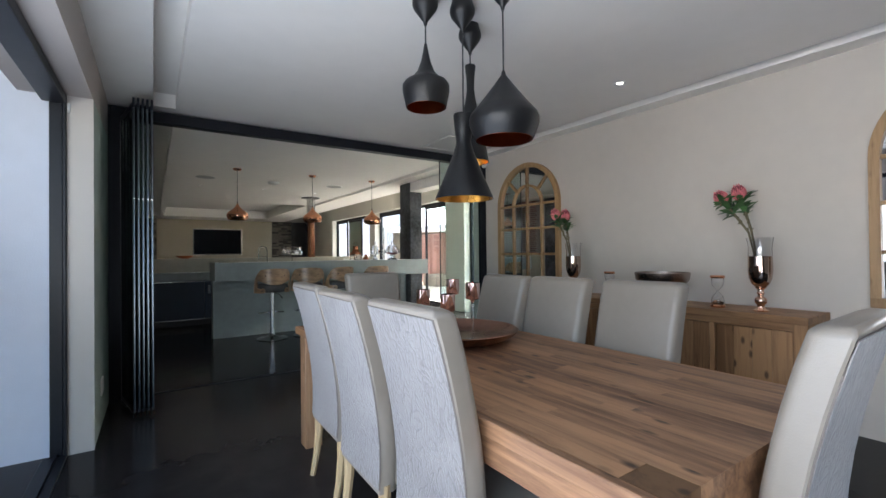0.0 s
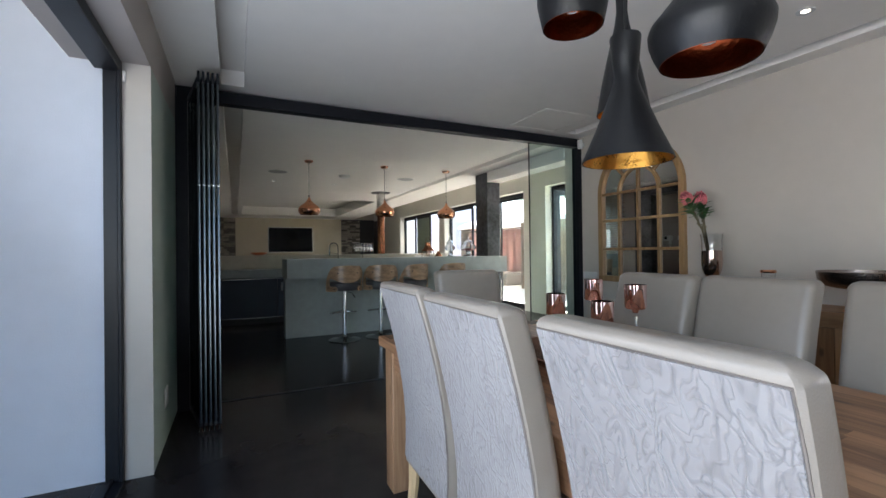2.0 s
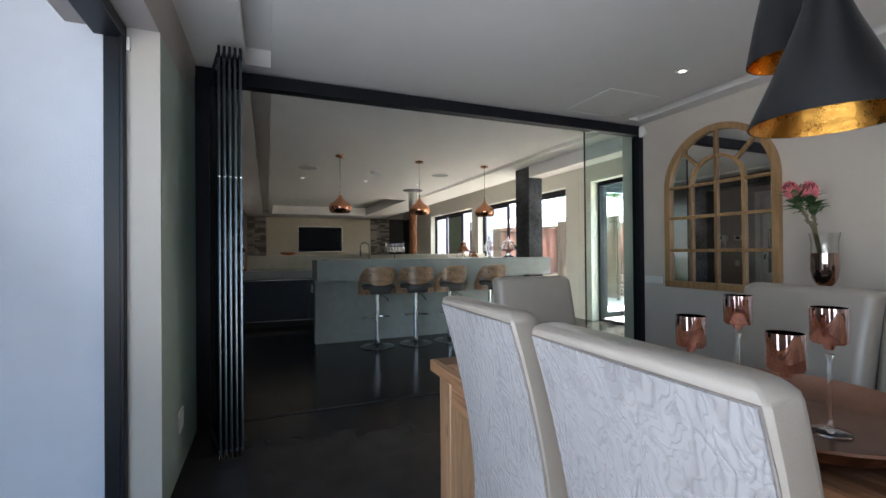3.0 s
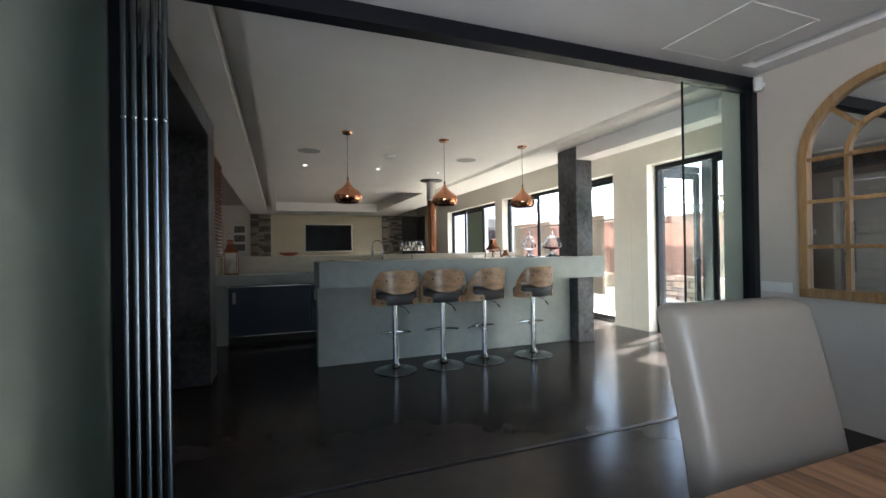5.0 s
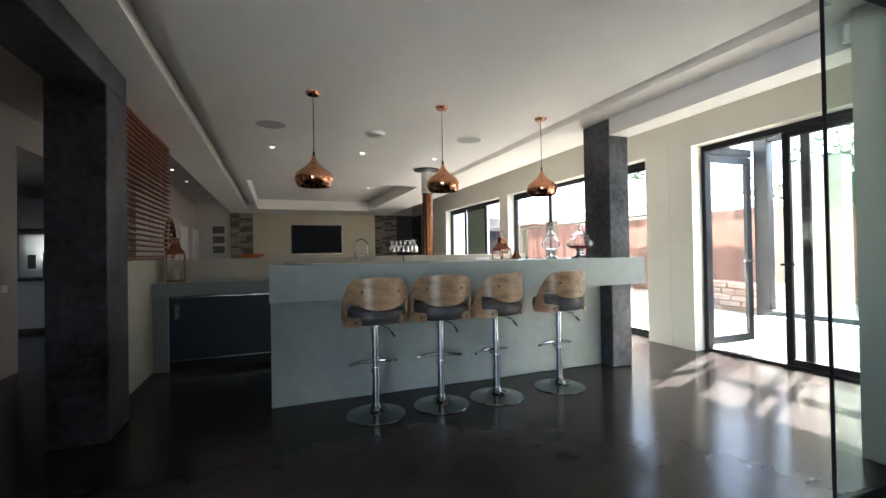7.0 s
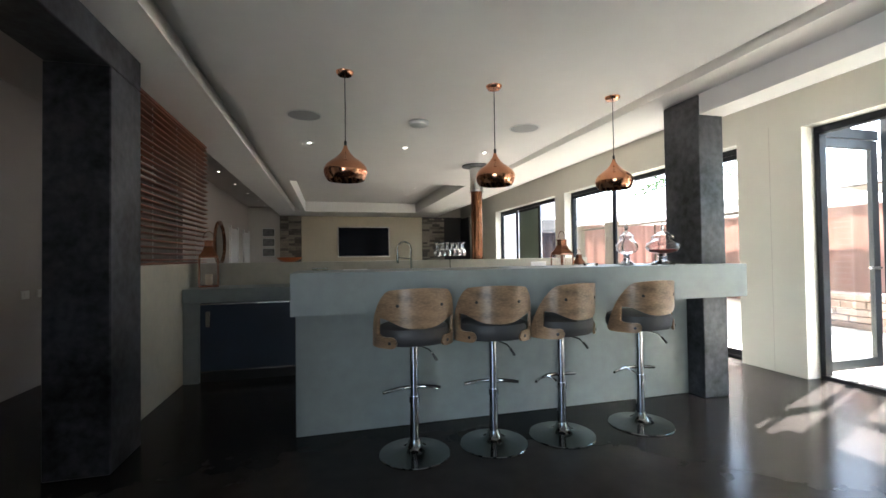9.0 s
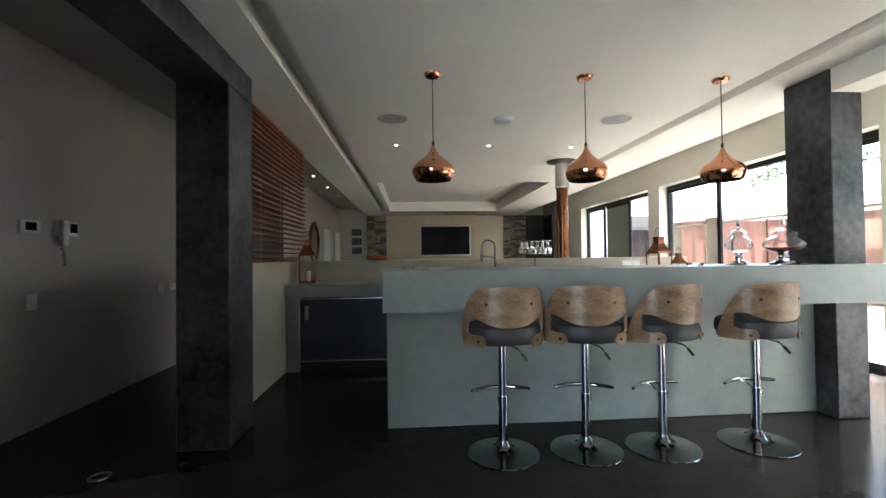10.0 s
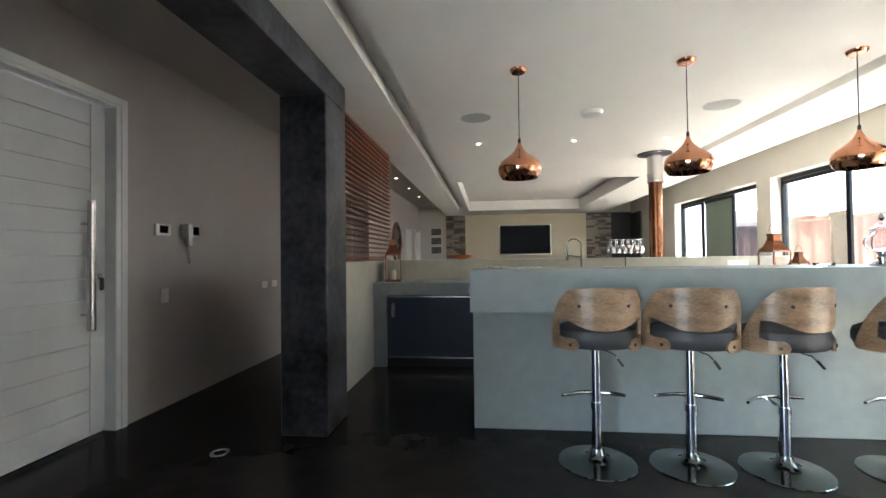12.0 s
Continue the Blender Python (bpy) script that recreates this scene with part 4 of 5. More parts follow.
# ---- things on the sideboard ----
def protea_vase(x, y, turn, lean):
    ob = empty("flower_vase", pose(x, y, 0.821, 0, 0, turn))
    part("foot", lathe([(0.0, 0.0), (0.048, 0.0), (0.05, 0.006), (0.030, 0.016), (0.022, 0.03), (0.024, 0.045), (0.036, 0.06), (0.040, 0.078), (0.034, 0.095), (0.020, 0.105), (0.017, 0.118), (0.026, 0.130), (0.020, 0.142), (0.020, 0.155), (0.040, 0.170), (0.0, 0.170)], 32), "rose_gold", ob, "turned copper foot", True)
    low = [(0.0, 0.168), (0.03, 0.170), (0.055, 0.195), (0.070, 0.235), (0.076, 0.285), (0.076, 0.34), (0.074, 0.395), (0.071, 0.395), (0.073, 0.34), (0.073, 0.285), (0.067, 0.237), (0.052, 0.20), (0.0, 0.18)]
    part("bowl", lathe(low, 36), "vase_mirror", ob, "mirrored bronze bowl", True)
    up = [(0.074, 0.396), (0.072, 0.43), (0.072, 0.46), (0.077, 0.50), (0.084, 0.53), (0.081, 0.53), (0.074, 0.50), (0.069, 0.46), (0.069, 0.43), (0.071, 0.396)]
    part("glass_rim", lathe(up, 36, closed=True), "clear", ob, "clear glass upper part", True)
    rng = random.Random(int(y * 100))
    for k, (dx, dy, top) in enumerate(lean):
        base = Vector((0.01 * k, 0.0, 0.22))
        head = Vector((dx, dy, top))
        mid = base.lerp(head, 0.6) + Vector((0, -dy * 0.30 + 0.02 * k, 0))
        bm = bmesh.new()
        add_tube(bm, [base, mid, head], [0.006, 0.008, 0.011], 7)
        for q in range(16):
            p = mid.lerp(head, 0.05 + 0.04 * q) + Vector((rng.uniform(-0.014, 0.014), rng.uniform(-0.014, 0.014), 0))
            bmesh.ops.create_icosphere(bm, subdivisions=1, radius=rng.uniform(0.005, 0.009), matrix=Matrix.Translation(p))
        part("stem", bm, "stem", ob, "brown scaly stem")
        d = (head - mid).normalized()
        rot = d.to_track_quat("Z", "Y").to_matrix().to_4x4()
        bm = bmesh.new()
        add_lathe(bm, [(0.0, 0.0), (0.022, 0.003), (0.038, 0.025), (0.043, 0.055), (0.034, 0.09), (0.0, 0.105)], 16)
        for lev in range(6):
            cnt = 12 - lev
            for j in range(cnt):
                a = 2 * math.pi * (j + 0.5 * (lev % 2)) / cnt
                r = [0.037, 0.043, 0.044, 0.040, 0.032, 0.020][lev]
                z = 0.016 + 0.016 * lev
                tip = bmesh.ops.create_cone(bm, cap_ends=True, segments=5, radius1=0.0095, radius2=0.001, depth=0.038)["verts"]
                for f in {f for v in tip for f in v.link_faces}:
                    f.material_index = 1
                bmesh.ops.transform(bm, matrix=Matrix.Translation((r * math.cos(a), r * math.sin(a), z)) @ Matrix.Rotation(a, 4, "Z") @ Matrix.Rotation(radians(24 - 6 * lev), 4, "Y"), verts=tip)
        bmesh.ops.transform(bm, matrix=Matrix.Translation(head) @ rot, verts=bm.verts[:])
        part("flower_head", bm, ["protea_dark", "protea"], ob, "pink protea bloom with dark tips")
        for j in range(26):
            a = 2 * math.pi * j / 26 * 3.7 + k
            at = head - d * rng.uniform(0.0, 0.14)
            ln = rng.uniform(0.08, 0.13)
            bm = bmesh.new()
            pts = [(-0.005, 0), (-0.018, 0.35), (-0.021, 0.6), (-0.010, 0.9), (0.0, 1.0), (0.010, 0.9), (0.021, 0.6), (0.018, 0.35), (0.005, 0)]
            lo = [bm.verts.new((px, 0.014 * math.sin(v * 2.5), v * ln)) for px, v in pts]
            hi = [bm.verts.new((px, 0.014 * math.sin(v * 2.5) + 0.0015, v * ln)) for px, v in pts]
            bm.faces.new(lo)
            bm.faces.new(hi[::-1])
            for q in range(len(pts)):
                bm.faces.new((lo[(q + 1) % len(pts)], lo[q], hi[q], hi[(q + 1) % len(pts)]))
            out = Matrix.Translation(at) @ rot @ Matrix.Rotation(a, 4, "Z") @ Matrix.Rotation(radians(rng.uniform(40, 95)), 4, "X")
            bmesh.ops.transform(bm, matrix=out, verts=bm.verts[:])
            part("leaf", bm, "leaf", ob)
    return tagged(ob, "copper and glass goblet vase holding pink proteas on the sideboard", "vase", "protea vases")


protea_vase(4.71, 1.86, 0, [(-0.02, 0.215, 0.805), (0.02, 0.125, 0.83)])
protea_vase(4.68, 3.50, 0, [(-0.10, 0.12, 0.79), (-0.05, 0.05, 0.775)])


def fruit_bowl():
    ob = empty("decor_bowl", pose(4.70, 2.58, 0.821))
    part("foot", lathe([(0.0, 0.0), (0.09, 0.0), (0.085, 0.012), (0.03, 0.03), (0.025, 0.11), (0.06, 0.15), (0.0, 0.15)], 28), "copper", ob, "", True)
    prof = [(0.0, 0.145), (0.12, 0.148), (0.185, 0.165), (0.210, 0.20), (0.218, 0.255), (0.211, 0.258), (0.202, 0.205), (0.18, 0.175), (0.0, 0.158)]
    part("dish", lathe(prof, 44), "pewter", ob, "dark copper dish with a bright rim", True)
    tagged(ob, "wide dark copper bowl with a silvery rim on the sideboard", "bowl")


fruit_bowl()


def hourglass(x, y):
    ob = empty("hourglass", pose(x, y, 0.821))
    for z in (0.0, 0.225):
        part("end_cap", lathe([(0.0, z), (0.048, z), (0.052, z + 0.010), (0.046, z + 0.022), (0.0, z + 0.022)], 28), "copper", ob, "copper cap", True)
    prof = [(0.042, 0.022), (0.045, 0.05), (0.036, 0.085), (0.012, 0.115), (0.007, 0.124), (0.012, 0.133), (0.036, 0.163), (0.045, 0.198), (0.042, 0.225)]
    part("bulb", lathe(shell(prof, 0.0025), 28, closed=True), "clear", ob, "clear glass bulbs", True)
    part("sand", lathe([(0.0, 0.023), (0.038, 0.023), (0.040, 0.04), (0.0, 0.062)], 20), "copper_dull", ob, "", True)
    tagged(ob, "clear hourglass with copper caps on the sideboard", "hourglass", "hourglasses")


hourglass(4.72, 2.15)
hourglass(4.74, 3.12)


# ---- back counter and low walls ----
def back_counter():
    ob = empty("back_counter")
    part("countertop", box(0.625, 5.13, 9.50, 10.098, 0.81, 0.95, 0.005), "screed", ob, "grey-green cement slab")
    part("end_panel", box(0.625, 0.77, 9.52, 10.098, 0, 0.81, 0.004), "screed", ob)
    part("body", box(0.77, 5.1, 9.60, 10.098, 0.0, 0.81), "blue", ob)
    part("plinth", box(0.77, 5.1, 9.57, 9.60, 0.0, 0.10), "black", ob)
    w = 1.08
    for k in range(4):
        xa = 0.775 + k * w
        d = part("door", box(xa, xa + w - 0.006, 9.545, 9.60, 0.105, 0.785, 0.004), "blue", ob, "dark blue flat door")
        part("frame_line", box(xa + 0.0, xa + w - 0.006, 9.538, 9.546, 0.785, 0.800, 0.002), "steel", d, "thin steel edge")
        part("frame_line", box(xa + 0.0, xa + w - 0.006, 9.538, 9.546, 0.102, 0.116, 0.002), "steel", d, "thin steel edge")
        part("handle", box(xa + 0.05, xa + 0.095, 9.536, 9.546, 0.56, 0.72, 0.003), "steel", d, "recessed steel pull")
    return tagged(ob, "cement back counter with dark blue cabinet doors", "counter")


back_counter()
structure("low_wall_side", box(0.50, 0.622, 8.05, 10.30, 0, 1.205, 0.004), "screed_warm", "warm grey cement low wall below the slatted blind", "wall")
structure("low_wall_back", box(0.622, 5.60, 10.10, 10.30, 0, 1.205, 0.004), "screed_warm", "warm grey cement low wall behind the bar", "wall")


def slat_blind():
    ob = empty("slatted_blind")
    y0, y1 = 8.52, 10.42
    n = 25
    bm = box(-0.026, 0.026, y0, y1, -0.007, 0.007, 0.003)
    bmesh.ops.rotate(bm, verts=bm.verts[:], cent=(0, 0, 0), matrix=Matrix.Rotation(radians(-7), 3, "Y"))
    first = part("slat", bm, "slat", ob)
    rng = random.Random(12)
    for k in range(n):
        s = first
        if k:
            s = new("slat", first.data)
            s.parent = ob
        s.location = (0.60, rng.uniform(-0.004, 0.03) + (0.03 if k % 2 else 0.0), 1.248 + k * 0.0545)
    for y in (8.85, 9.45, 10.05):
        part("ladder_cord", box(0.5985, 0.6015, y - 0.0015, y + 0.0015, 1.22, 2.58), "plastic", ob, "thin white cord")
    part("head_rail", box(0.575, 0.625, y0, y1, 2.582, 2.612, 0.003), "slat", ob)
    part("bottom_rail", box(0.58, 0.62, y0, y1, 1.207, 1.228, 0.003), "slat", ob)
    tagged(ob, "red-brown wooden slatted blind hanging above the low wall", "blind")


slat_blind()


def lantern(x, y, z, s, label):
    ob = empty("lantern", pose(x, y, z, 0, 0, 12))
    w = 0.085 * s
    part("base", box(-w - 0.008, w + 0.008, -w - 0.008, w + 0.008, 0, 0.022 * s, 0.003), "lantern_copper", ob)
    for sx in (-1, 1):
        for sy in (-1, 1):
            part("post", box(sx * w - 0.006, sx * w + 0.006, sy * w - 0.006, sy * w + 0.006, 0.022 * s, 0.30 * s), "lantern_copper", ob)
    for k in range(4):
        bm = box(-w + 0.008, w - 0.008, -w - 0.0015, -w + 0.0015, 0.024 * s, 0.298 * s)
        bmesh.ops.rotate(bm, verts=bm.verts[:], cent=(0, 0, 0), matrix=Matrix.Rotation(math.pi / 2 * k, 3, "Z"))
        part("pane", bm, "clear", ob)
    part("roof", lathe([(w * 1.36, 0.30 * s), (w * 1.46, 0.303 * s), (w * 1.46, 0.315 * s), (w * 1.30, 0.335 * s), (w * 1.0, 0.36 * s), (w * 0.80, 0.388 * s), (w * 0.70, 0.415 * s), (w * 0.62, 0.418 * s), (w * 0.62, 0.462 * s), (w * 0.70, 0.466 * s), (w * 0.70, 0.478 * s), (0.0, 0.484 * s)], 4, Matrix.Rotation(math.pi / 4, 4, "Z")), "lantern_copper", ob, "stepped copper roof")
    bm = bmesh.new()
    add_tube(bm, [(0.05 * s * math.cos(a), 0, 0.50 * s + 0.075 * s * math.sin(a)) for a in [math.pi * k / 12 for k in range(13)]], 0.003, 6)
    part("carrying_ring", bm, "lantern_copper", ob)
    part("candle", lathe([(0.0, 0.023 * s), (0.035 * s, 0.023 * s), (0.035 * s, 0.13 * s), (0.0, 0.13 * s)], 20), "candle", ob, "ivory pillar candle", True)
    tagged(ob, label, "lantern", "copper lanterns")


lantern(0.78, 9.86, 0.951, 1.05, "tall copper and glass lantern on the back counter")
lantern(4.60, 9.07, 0.951, 0.98, "copper and glass lantern on the cement counter")
lantern(4.86, 9.14, 0.951, 0.62, "small copper lantern on the cement counter")


def kitchen_tap():
    ob = empty("tap", pose(3.03, 9.98, 0.951))
    part("base", lathe([(0.0, 0.0), (0.03, 0.0), (0.03, 0.01), (0.02, 0.02), (0.018, 0.10), (0.0, 0.10)], 20), "base_chrome", ob, "", True)
    bm = bmesh.new()
    pts = [(0, 0, 0.09), (0, 0, 0.40)] + [(-0.085 + 0.085 * math.cos(a), 0, 0.40 + 0.085 * math.sin(a)) for a in [math.pi * k / 10 for k in range(1, 11)]] + [(-0.17, 0, 0.33)]
    add_tube(bm, pts, 0.010, 10)
    part("spout", bm, "base_chrome", ob, "arched spring spout")
    bm = bmesh.new()
    add_tube(bm, [(-0.17, 0, 0.335), (-0.17, 0, 0.27), (-0.165, 0, 0.22)], [0.013, 0.017, 0.012], 10)
    part("spray_head", bm, "base_chrome", ob)
    bm = bmesh.new()
    add_tube(bm, [(0, 0, 0.27), (-0.165, 0, 0.29)], 0.006, 8)
    part("holder_arm", bm, "base_chrome", ob)
    tagged(ob, "tall chrome kitchen tap with an arched spray spout", "tap")


kitchen_tap()


def glass_rack():
    ob = empty("glass_rack", pose(3.54, 10.0, 0.951))
    part("foot", lathe([(0.0, 0.0), (0.08, 0.0), (0.08, 0.008), (0.010, 0.018), (0.0, 0.018)], 24), "black_metal", ob, "", True)
    part("post", lathe([(0.0, 0.015), (0.006, 0.015), (0.006, 0.48), (0.0, 0.48)], 10), "black_metal", ob)
    bm = bmesh.new()
    for k in range(-1, 2):
        add_box(bm, -0.19, 0.19, k * 0.07 - 0.004, k * 0.07 + 0.004, 0.472, 0.480)
    add_box(bm, -0.19, -0.182, -0.08, 0.08, 0.47, 0.478)
    add_box(bm, 0.182, 0.19, -0.08, 0.08, 0.47, 0.478)
    part("rails", bm, "black_metal", ob)
    tagged(ob, "black metal stand for hanging wine glasses", "glass rack")
    g = None
    for i in range(6):
        for j in range(2):
            m = pose(3.54 - 0.165 + 0.066 * i, 10.0 - 0.035 + 0.07 * j, 0.951 + 0.47)
            if g is None:
                g = empty("wine_glass")
                prof = [(0.032, 0.0), (0.031, -0.004), (0.005, -0.008), (0.004, -0.06), (0.012, -0.07), (0.036, -0.095), (0.040, -0.125), (0.034, -0.165), (0.032, -0.165), (0.038, -0.125), (0.034, -0.097), (0.010, -0.074), (0.0, -0.072)]
                part("goblet", lathe(prof, 20), "clear", g, "", True)
                tagged(g, "clear wine glass hanging upside down from the rack", "wine glass", "hanging wine glasses")
                g.matrix_basis = m
            else:
                copy_thing(g, m)


glass_rack()


def sweet_jar(x, y, s, fill):
    ob = empty("sweet_jar", pose(x, y, 1.151))
    part("foot", lathe([(0.0, 0.0), (0.062 * s, 0.0), (0.064 * s, 0.010), (0.045 * s, 0.026), (0.020 * s, 0.040), (0.030 * s, 0.056), (0.018 * s, 0.070), (0.034 * s, 0.092), (0.0, 0.0935)], 28), "chrome" if not fill else "jar_glass", ob, "", True)
    prof = [(0.026 * s, 0.094), (0.066 * s, 0.105), (0.086 * s, 0.128), (0.090 * s, 0.152), (0.082 * s, 0.178), (0.060 * s, 0.200), (0.052 * s, 0.222)]
    part("jar", lathe(shell(prof, 0.008), 36, closed=True), "jar_glass", ob, "squat clear glass belly", True)
    part("lid", lathe(shell([(0.058 * s, 0.2235), (0.060 * s, 0.234), (0.046 * s, 0.250), (0.034 * s, 0.258), (0.030 * s, 0.270), (0.014 * s, 0.280)], 0.006), 32, closed=True), "jar_glass", ob, "stepped glass lid", True)
    part("knob", lathe([(0.0, 0.2805), (0.014, 0.282), (0.008, 0.290), (0.018, 0.302), (0.014, 0.320), (0.006, 0.332), (0.008, 0.346), (0.0, 0.366)], 18), "chrome" if not fill else "jar_glass", ob, "", True)
    if fill:
        part("sweets", lathe([(0.0, 0.104), (0.052 * s, 0.108), (0.070 * s, 0.122), (0.072 * s, 0.130), (0.0, 0.127)], 28), "red_bits", ob, "dark red sweets", True)
    tagged(ob, "clear glass sweet jar with domed lid on the bar", "jar", "glass sweet jars")


sweet_jar(4.42, 7.74, 1.0, False)
sweet_jar(4.76, 7.72, 1.5, True)


def ash_tray():
    ob = link("ashtray", add_box(bmesh.new(), -0.06, 0.06, -0.04, 0.04, 0, 0.02, 0.006, 2), "pane")
    ob.matrix_basis = pose(1.98, 8.05, 1.151)
    tagged(ob, "small green glass ashtray lying on the bar", "ashtray")
    ob2 = link("paper", add_box(bmesh.new(), -0.09, 0.09, -0.05, 0.05, 0, 0.004), "plastic")
    ob2.matrix_basis = pose(2.24, 8.06, 1.151)
    tagged(ob2, "small stack of white paper lying on the bar", "paper")
    ob3 = link("ashtray", lathe([(0.0, 0.0), (0.055, 0.0), (0.06, 0.022), (0.054, 0.022), (0.045, 0.008), (0.0, 0.008)], 24), "pane")
    ob3.matrix_basis = pose(4.12, 7.80, 1.151)
    tagged(ob3, "round green glass ashtray standing on the bar", "ashtray")


ash_tray()


# ---- entrance hall ----
def front_door():
    ob = empty("door_2")
    part("leaf", box(-0.93, -0.885, 6.45, 7.618, 0.004, 2.365, 0.003), "white", ob, "white painted door leaf")
    n = 15
    for k in range(n):
        z0 = 0.037 + k * (2.363 - 0.037) / n
        part("plank", box(-0.885, -0.872, 6.56, 7.50, z0 + 0.001, z0 + (2.363 - 0.037) / n - 0.004, 0.004), "white", ob)
    part("stile", box(-0.885, -0.871, 7.503, 7.617, 0.037, 2.363, 0.003), "white", ob)
    part("stile", box(-0.885, -0.871, 6.451, 6.557, 0.037, 2.363, 0.003), "white", ob)
    for a, b, c, d in ((7.622, 7.72, 0, 2.455), (6.35, 6.448, 0, 2.455)):
        part("jamb", box(-0.90, -0.785, a, b, c, d, 0.006), "white", ob, "white moulded door frame")
    part("head", box(-0.90, -0.785, 6.448, 7.622, 2.372, 2.455, 0.006), "white", ob)
    part("architrave_bead", box(-0.785, -0.775, 7.66, 7.715, 0, 2.45, 0.004), "white", ob)
    part("head_bead", box(-0.785, -0.775, 6.36, 7.66, 2.395, 2.45, 0.004), "white", ob)
    bm = bmesh.new()
    add_tube(bm, [(-0.80, 7.44, 0.76), (-0.80, 7.44, 1.66)], 0.026, 16)
    h = part("pull_handle", bm, "steel", ob, "long round steel pull handle")
    for z in (0.87, 1.50):
        bm = bmesh.new()
        add_tube(bm, [(-0.80, 7.44, z), (-0.87, 7.43, z)], 0.010, 10)
        part("bracket", bm, "steel", h)
    part("lock", lathe([(0.0, 0), (0.024, 0), (0.022, 0.010), (0.0, 0.012)], 20, pose(-0.871, 7.565, 1.13, 0, 90, 0)), "steel", ob)
    part("keys", box(-0.858, -0.848, 7.555, 7.59, 1.03, 1.12, 0.004), "black", ob, "black key bunch in the lock")
    tagged(ob, "white planked front door with long steel pull handle", "door", kind="structure")


front_door()


def wall_plate(name, x, out, y0, y1, z0, z1, label, rockers, category="switch"):
    """A cover fixed on a wall whose face lies at x; out is +1 or -1, the way it faces."""
    ob = empty(name)
    t = 0.010 * out
    part("plate", box(min(x, x + t), max(x, x + t), y0, y1, z0, z1, 0.003), "plastic", ob, "white plastic cover")
    w = (y1 - y0) / (rockers * 2 + 1)
    zc, h = (z0 + z1) / 2, (z1 - z0) * 0.28
    for k in range(rockers):
        a = y0 + w * (2 * k + 1)
        xs = sorted((x + t * 0.9, x + t * 1.35))
        part("rocker", box(xs[0], xs[1], a, a + w, zc - h, zc + h, 0.001), "plastic", ob)
    return tagged(ob, label, category)


wall_plate("light_switch", XR, -1, 5.07, 5.29, 0.895, 0.97, "long white light switch on the grey wall", 4)
wall_plate("light_switch", -0.80, 1, 8.06, 8.15, 0.88, 1.0, "white light switch on the hall wall", 1)
wall_plate("light_switch", -0.80, 1, 9.68, 9.80, 0.89, 0.97, "white light switch on the hall wall", 1)
wall_plate("light_switch", -0.80, 1, 9.92, 10.04, 0.89, 0.97, "white light switch on the hall wall", 1)
wall_plate("power_socket", 0.75, 1, 4.60, 4.72, 0.24, 0.36, "white double power socket low on the wall", 2, "socket")
tagged(link("power_socket", box(4.72, 4.95, 10.09, 10.099, 1.06, 1.16, 0.003), "plastic"), "white power socket on the cement upstand", "socket")


def intercom():
    ob = empty("alarm_keypad")
    part("case", box(-0.80, -0.775, 7.99, 8.16, 1.445, 1.545, 0.006), "plastic", ob, "white plastic case")
    part("screen", box(-0.775, -0.772, 8.03, 8.12, 1.47, 1.53), "screen", ob, "grey display")
    tagged(ob, "white alarm keypad with a small screen on the wall", "keypad")
    ob = empty("intercom")
    part("case", box(-0.80, -0.77, 8.30, 8.52, 1.44, 1.56, 0.006), "plastic", ob, "white plastic case")
    part("screen", box(-0.77, -0.767, 8.43, 8.505, 1.47, 1.545), "screen", ob, "black screen")
    part("handset", box(-0.77, -0.725, 8.31, 8.365, 1.36, 1.565, 0.012, 2), "plastic", ob, "white handset", True)
    bm = bmesh.new()
    add_tube(bm, [(-0.755 + 0.008 * math.cos(k * 0.9), 8.345 + 0.012 * math.sin(k * 0.9) + 0.02 * math.sin(k / 60 * 3.14), 1.37 - 0.16 * math.sin(math.pi * k / 80)) for k in range(81)], 0.003, 5)
    part("cord", bm, "plastic", ob, "curly white cord")
    tagged(ob, "white intercom handset with screen hanging on the hall wall", "intercom")


intercom()
fs = empty("floor_light", pose(0.20, 7.35, 0.0))
part("trim_ring", lathe([(0.035, 0.0), (0.060, 0.0), (0.058, 0.004), (0.037, 0.004)], 32, closed=True), "chrome", fs, "steel ring")
part("lens", lathe([(0.0, 0.0), (0.036, 0.0), (0.034, 0.003), (0.0, 0.004)], 24), "pane", fs, "clear glass lens")
tagged(fs, "round steel floor light sunk into the dark floor", "floor light")


# ---- ceiling fittings ----
def downlight(x, y, z):
    ob = empty("downlight", pose(x, y, z))
    part("trim_ring", lathe([(0.022, -0.002), (0.030, -0.004), (0.046, -0.004), (0.047, 0.0), (0.022, 0.0)], 28, closed=True), "white", ob, "white ring")
    part("lamp", lathe([(0.0, -0.001), (0.021, -0.001), (0.021, -0.0002), (0.0, -0.0002)], 20), "lamp_on", ob, "glowing lamp")
    return tagged(ob, "small round lit downlight in the ceiling", "downlight", "ceiling downlights")


